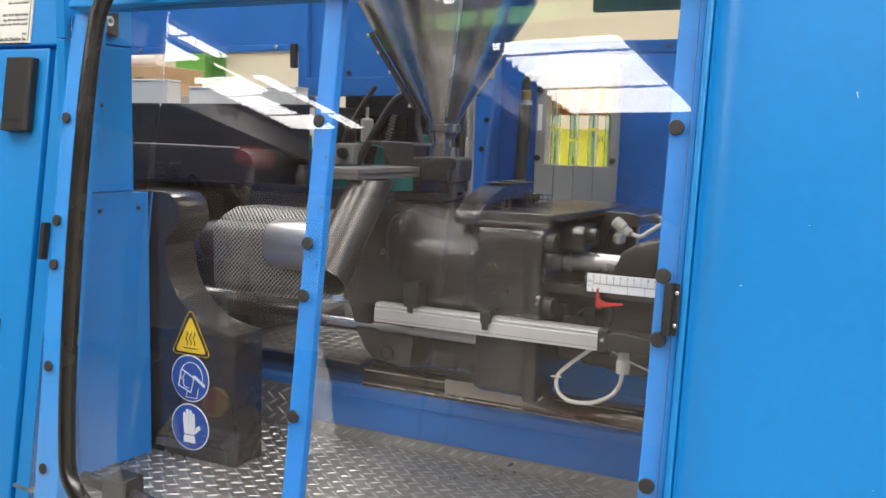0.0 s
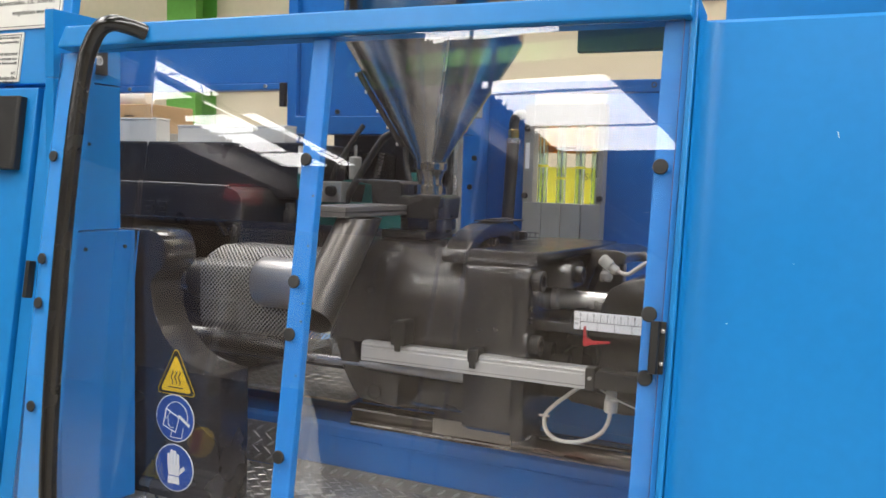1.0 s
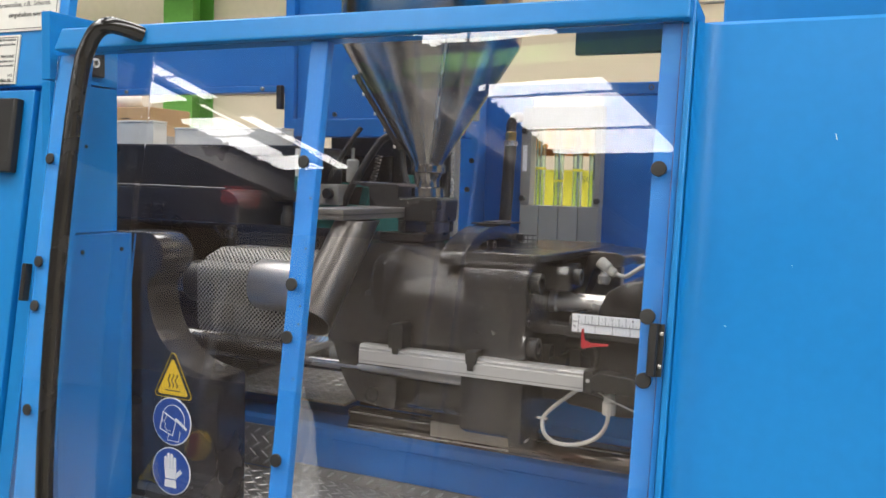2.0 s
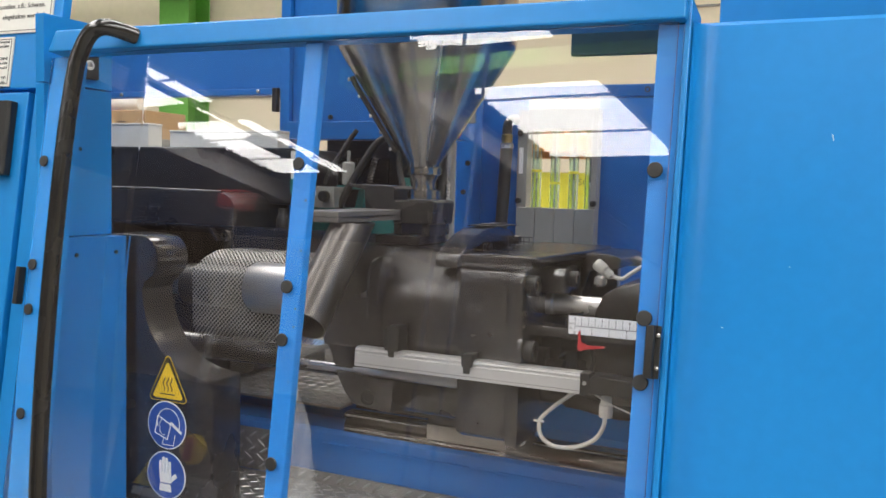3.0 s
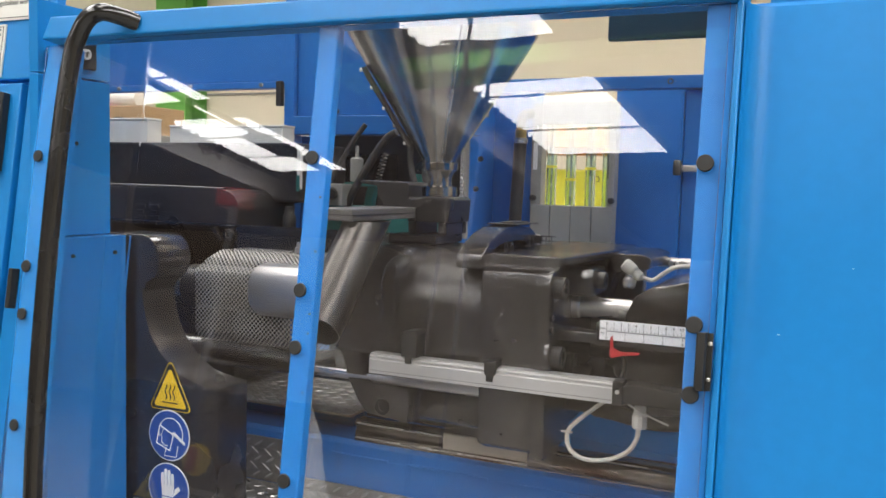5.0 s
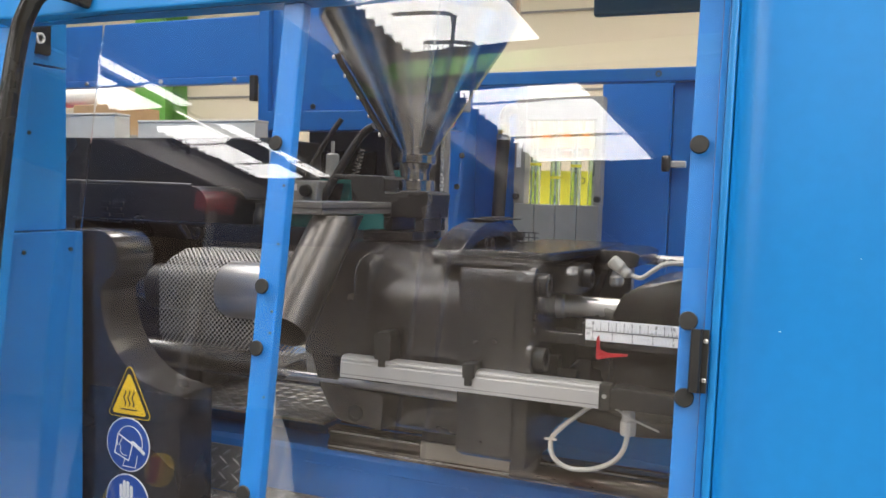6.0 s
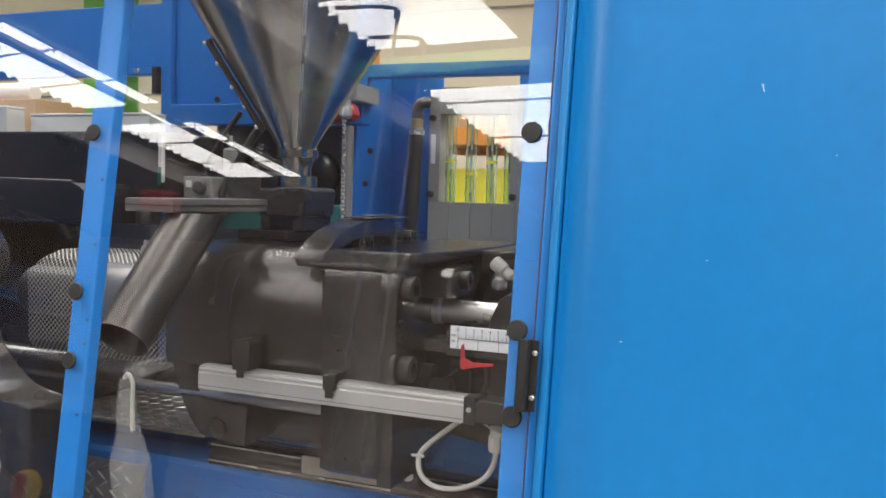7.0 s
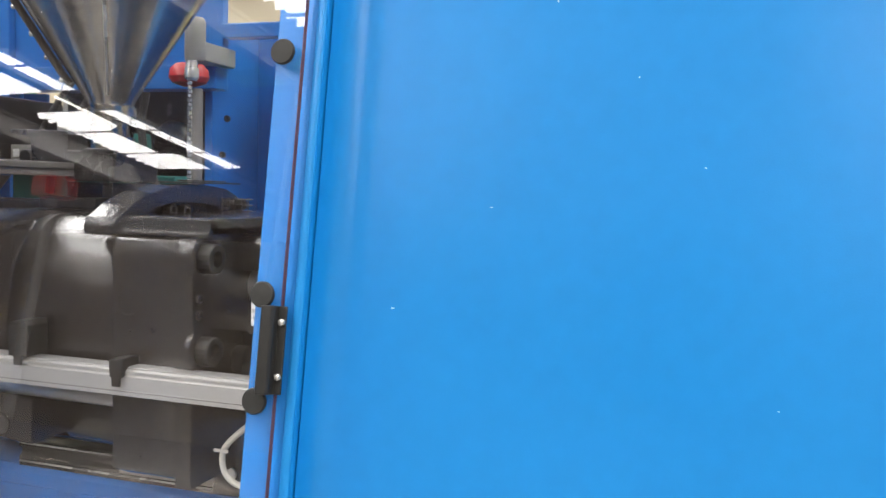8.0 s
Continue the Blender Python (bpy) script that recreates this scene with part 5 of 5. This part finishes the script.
part("upright", prism([(-0.72, 1.336), (-0.69, 1.336), (-0.70, 1.41), (-0.715, 1.41)], "y", 0.79, 0.82, 0.002), TEAL, arm)
part("cylinder", lathe([(0.010, 1.389), (0.0145, 1.391), (0.0145, 1.440), (0.010, 1.444), (0.004, 1.444), (0.004, 1.47)], (-0.852, 0.776, 0), "z", 18), GREY, arm, "small grey air cylinder", True)
part("spring", pipe([(-0.80 + 0.007 * math.cos(q * 0.9) + 0.0003 * q, 0.78 + 0.007 * math.sin(q * 0.9), 1.389 + q * 0.0011) for q in range(60)], 0.0014, 6, 1, rounded=False), STEEL_DULL, arm, "", True)
for way, r in (([(-0.745, 0.76, 1.50), (-0.773, 0.76, 1.482), (-0.815, 0.755, 1.42), (-0.854, 0.75, 1.35), (-0.875, 0.76, 1.30)], 0.0085), ([(-0.845, 0.80, 1.52), (-0.873, 0.79, 1.477), (-0.905, 0.78, 1.42), (-0.918, 0.78, 1.39)], 0.006),
               ([(-0.70, 0.75, 1.50), (-0.705, 0.75, 1.44), (-0.685, 0.74, 1.38), (-0.66, 0.74, 1.32)], 0.007), ([(-0.665, 0.76, 1.48), (-0.675, 0.76, 1.42), (-0.655, 0.75, 1.35), (-0.63, 0.75, 1.31)], 0.007)):
    hs = thing("air_hose", way[-1], "dark rubber hose hanging behind the hopper", "hose", "hoses behind the hopper")
    part("hose", pipe(way, r, 10, 5), RUBBER, hs, "", True)
# Added black box: the hollow's shade put in as a dark body.
cavity = thing("cavity_back", (-0.87, 1.05, 0.9), "black box added for the dark hollow behind the hopper slide", "machine housing")
part("housing", box(-1.055, -0.675, 1.0, 1.12, 0.9, 1.55, 0.008), BLACK_CAST, cavity)
part("cover", box(-1.02, -0.86, 0.988, 0.9995, 1.30, 1.46, 0.004), CAST_SMOOTH, cavity)
part("flange", lathe([(0.05, 0), (0.05, -0.012), (0.042, -0.016), (0.0005, -0.016)], (-0.77, 0.9995, 1.40), "y", 24), CAST_SMOOTH, cavity, "", True)
swb = thing("switch_box", (-0.89, 0.745, 1.336), "small grey switch box with a black knob", "switch box")
part("box", box(-0.925, -0.856, 0.72, 0.769, 1.3355, 1.384, 0.003), GREY, swb)
part("knob", lathe([(0.012, 0), (0.014, -0.004), (0.012, -0.014), (0.0005, -0.015)], (-0.879, 0.7195, 1.362), "y", 18), BLACK, swb, "", True)
part("label", box(-0.918, -0.905, 0.7188, 0.7198, 1.362, 1.376), SIGN_WHITE, swb)
hoist = thing("chain_motor", (-0.6, 0.8, 1.5), "grey geared motor with a red cover and hanging chain", "motor")
part("motor", lathe([(0.014, 1.541), (0.0185, 1.548), (0.0185, 1.61), (0.015, 1.618), (0.0005, 1.62)], (-0.607, 0.82, 0), "z", 24), GREY, hoist, "", True)
part("fitting", lathe([(0.009, 1.505), (0.013, 1.51), (0.013, 1.525), (0.0105, 1.53), (0.0105, 1.5405)], (-0.604, 0.805, 0), "z", 16), STEEL, hoist, "", True)
part("gear", lathe([(0.012, 1.498), (0.030, 1.504), (0.036, 1.514), (0.034, 1.528), (0.024, 1.538), (0.0005, 1.540)], (-0.626, 0.83, 0), "z", 24), RED, hoist, "red gear cover", True)
part("mount", box(-0.645, -0.60, 0.842, 0.945, 1.545, 1.58, 0.003), GREY, hoist)
for i in range(26):
    bm = box(-0.0045, 0.0045, -0.002, 0.002, -0.003, 0.003, 0.0008, 1)
    bm.transform(Matrix.Translation((-0.604, 0.80, 1.500 - i * 0.0075)) @ Matrix.Rotation(radians(90 * (i % 2)), 4, "Z"))
    part("chain_link", bm, STEEL, hoist)
part("pole", lathe([(0.010, 1.27), (0.010, 1.494)], (-0.612, 0.835, 0), "z", 14), GIRDER, hoist, "", True)

# ---- cooling-water gauge ----
gauge = thing("flow_gauge", (-0.44, 1.09, 1.25), "grey cooling-water flow gauge with four sight tubes", "gauge")
part("frame", join(box(-0.540, -0.514, 1.080, 1.12, 1.346, 1.592, 0.001), box(-0.349, -0.335, 1.080, 1.12, 1.346, 1.592, 0.001), box(-0.5139, -0.3491, 1.080, 1.12, 1.540, 1.592, 0.001)), GREY, gauge)
for i in range(4):
    x = -0.5375 + i * 0.0507
    part("column", box(x, x + 0.0495, 1.075, 1.12, 1.20, 1.3455, 0.002), GREY, gauge)
for i, (x, z) in enumerate(((-0.492, 1.435), (-0.444, 1.405), (-0.396, 1.432), (-0.355, 1.475))):
    tb = part("sight_tube", hollow((x, 1.095, 1.3458), (x, 1.095, 1.539), 0.0125, 0.003, 20), GLASS, gauge, "greenish clear sight tube", True)
    tb.visible_shadow = False
    part("ring", lathe([(0.0132, z), (0.0132, z + 0.006)], (x, 1.095, 0), "z", 20), LEMON, tb, "yellow marker ring", True)
    part("stem", lathe([(0.0025, 1.346), (0.0025, 1.538)], (x, 1.095, 0), "z", 8), STEEL, tb)
part("label", box(-0.535, -0.524, 1.0785, 1.0799, 1.43, 1.495, 0.0005), SIGN_WHITE, gauge)
for x, z in ((-0.530, 1.362), (-0.338, 1.360), (-0.530, 1.53)):
    part("knob", lathe([(0.006, 0), (0.008, -0.003), (0.007, -0.012), (0.0005, -0.013)], (x, 1.0745 if z < 1.4 else 1.0795, z), "y", 14), BLACK, gauge, "", True)
hose = thing("water_hose", (-0.57, 1.06, 1.0), "black rubber water hose with a brass elbow", "hose")
part("hose", pipe([(-0.575, 1.055, 0.95), (-0.572, 1.055, 1.2), (-0.565, 1.055, 1.38), (-0.560, 1.055, 1.505)], 0.0155, 14, 5), RUBBER, hose, "", True)
part("clamp_band", lathe([(0.0175, 1.492), (0.0175, 1.504)], (-0.5605, 1.055, 0), "z", 18), STEEL, hose, "", True)
part("ferrule", lathe([(0.013, 1.5055), (0.014, 1.51), (0.014, 1.525), (0.012, 1.527)], (-0.560, 1.055, 0), "z", 16), BRASS, hose, "", True)
part("elbow", pipe([(-0.560, 1.055, 1.5275), (-0.559, 1.055, 1.548), (-0.550, 1.058, 1.562), (-0.5405, 1.07, 1.564)], 0.0125, 14, 4), STEEL_DULL, hose, "", True)

# ---- storage rack seen behind ----
rack = thing("storage_rack", (-0.9, 2.2, 0), "orange steel storage rack by the wall", "rack")
for x in (-1.55, 0.1):
    part("upright", box(x - 0.03, x + 0.03, 2.05, 2.11, 0, 2.0, 0.003), ORANGE, rack)
    part("upright", box(x - 0.03, x + 0.03, 2.75, 2.81, 0, 2.0, 0.003), ORANGE, rack)
for z in (0.6, 1.53):
    part("beam", box(-1.52, 0.07, 2.05, 2.09, z, z + 0.06, 0.003), ORANGE, rack)
    part("beam", box(-1.52, 0.07, 2.77, 2.81, z, z + 0.06, 0.003), ORANGE, rack)
    part("board", box(-1.52, 0.07, 2.091, 2.769, z + 0.03, z + 0.05, 0.002), CARDBOARD, rack)
crate = thing("yellow_crate", (-0.95, 2.4, 1.17), "yellow plastic crate with black lettering", "crate")
part("body", box(-1.45, -0.60, 2.13, 2.70, 1.12, 1.455, 0.008), LEMON, crate)
part("stand", box(-1.40, -0.65, 2.15, 2.68, 0.651, 1.1195, 0.004), CARDBOARD, crate)
writing("lettering", "SO M", 0.036, Matrix.Translation((-0.671, 2.1294, 1.409)) @ FACE, SIGN_BLACK, crate)
for x0, x1, z0, z1, mat, lab in ((-1.45, -1.30, 1.581, 1.66, GIRDER, "dark metal parts bin on the rack"), (-1.2, -0.75, 1.581, 1.70, CARDBOARD, "low brown cardboard box on the rack")):
    c = thing("storage_box", ((x0 + x1) / 2, 2.4, z0), lab, "box", "rack boxes")
    part("carton", box(x0, x1, 2.2, 2.6, z0, z1, 0.005), mat, c)
    part("flap_seam", box(x0 + 0.01, x1 - 0.01, 2.395, 2.402, z1 + 0.0002, z1 + 0.0012), LABEL, c)
bench = thing("side_bench", (-2.4, 1.6, 0), "grey bench behind the machine with boxes on it", "bench")
part("top", box(-3.2, -2.05, 1.45, 1.95, 1.50, 1.535, 0.004), GIRDER, bench)
for x in (-3.15, -2.1):
    for y in (1.5, 1.9):
        part("leg", box(x - 0.025, x + 0.025, y - 0.025, y + 0.025, 0, 1.4995, 0.003), GIRDER, bench)
c = thing("carton_box", (-2.28, 1.6, 1.536), "brown cardboard carton with handwriting on the bench", "box")
part("carton", box(-2.36, -2.16, 1.50, 1.72, 1.536, 1.645, 0.004), CARDBOARD, c)
for i, w in enumerate((0.045, 0.06)):
    part("handwriting", box(-2.30, -2.30 + w, 1.4985, 1.4996, 1.60 - i * 0.025, 1.604 - i * 0.025), SIGN_BLACK, c)
c = thing("red_tray", (-2.45, 1.6, 1.536), "red plastic parts tray on the bench", "tray")
part("tray", box(-2.56, -2.375, 1.50, 1.72, 1.536, 1.59, 0.006), RED, c)
c = thing("paper_roll", (-2.4, 1.6, 1.646), "white rolled sheet lying on the carton", "roll")
part("roll", lathe([(0.030, -2.62), (0.034, -2.60), (0.034, -2.28), (0.028, -2.27)], (0, 1.60, 1.68), "x", 20), WHITE, c, "", True)
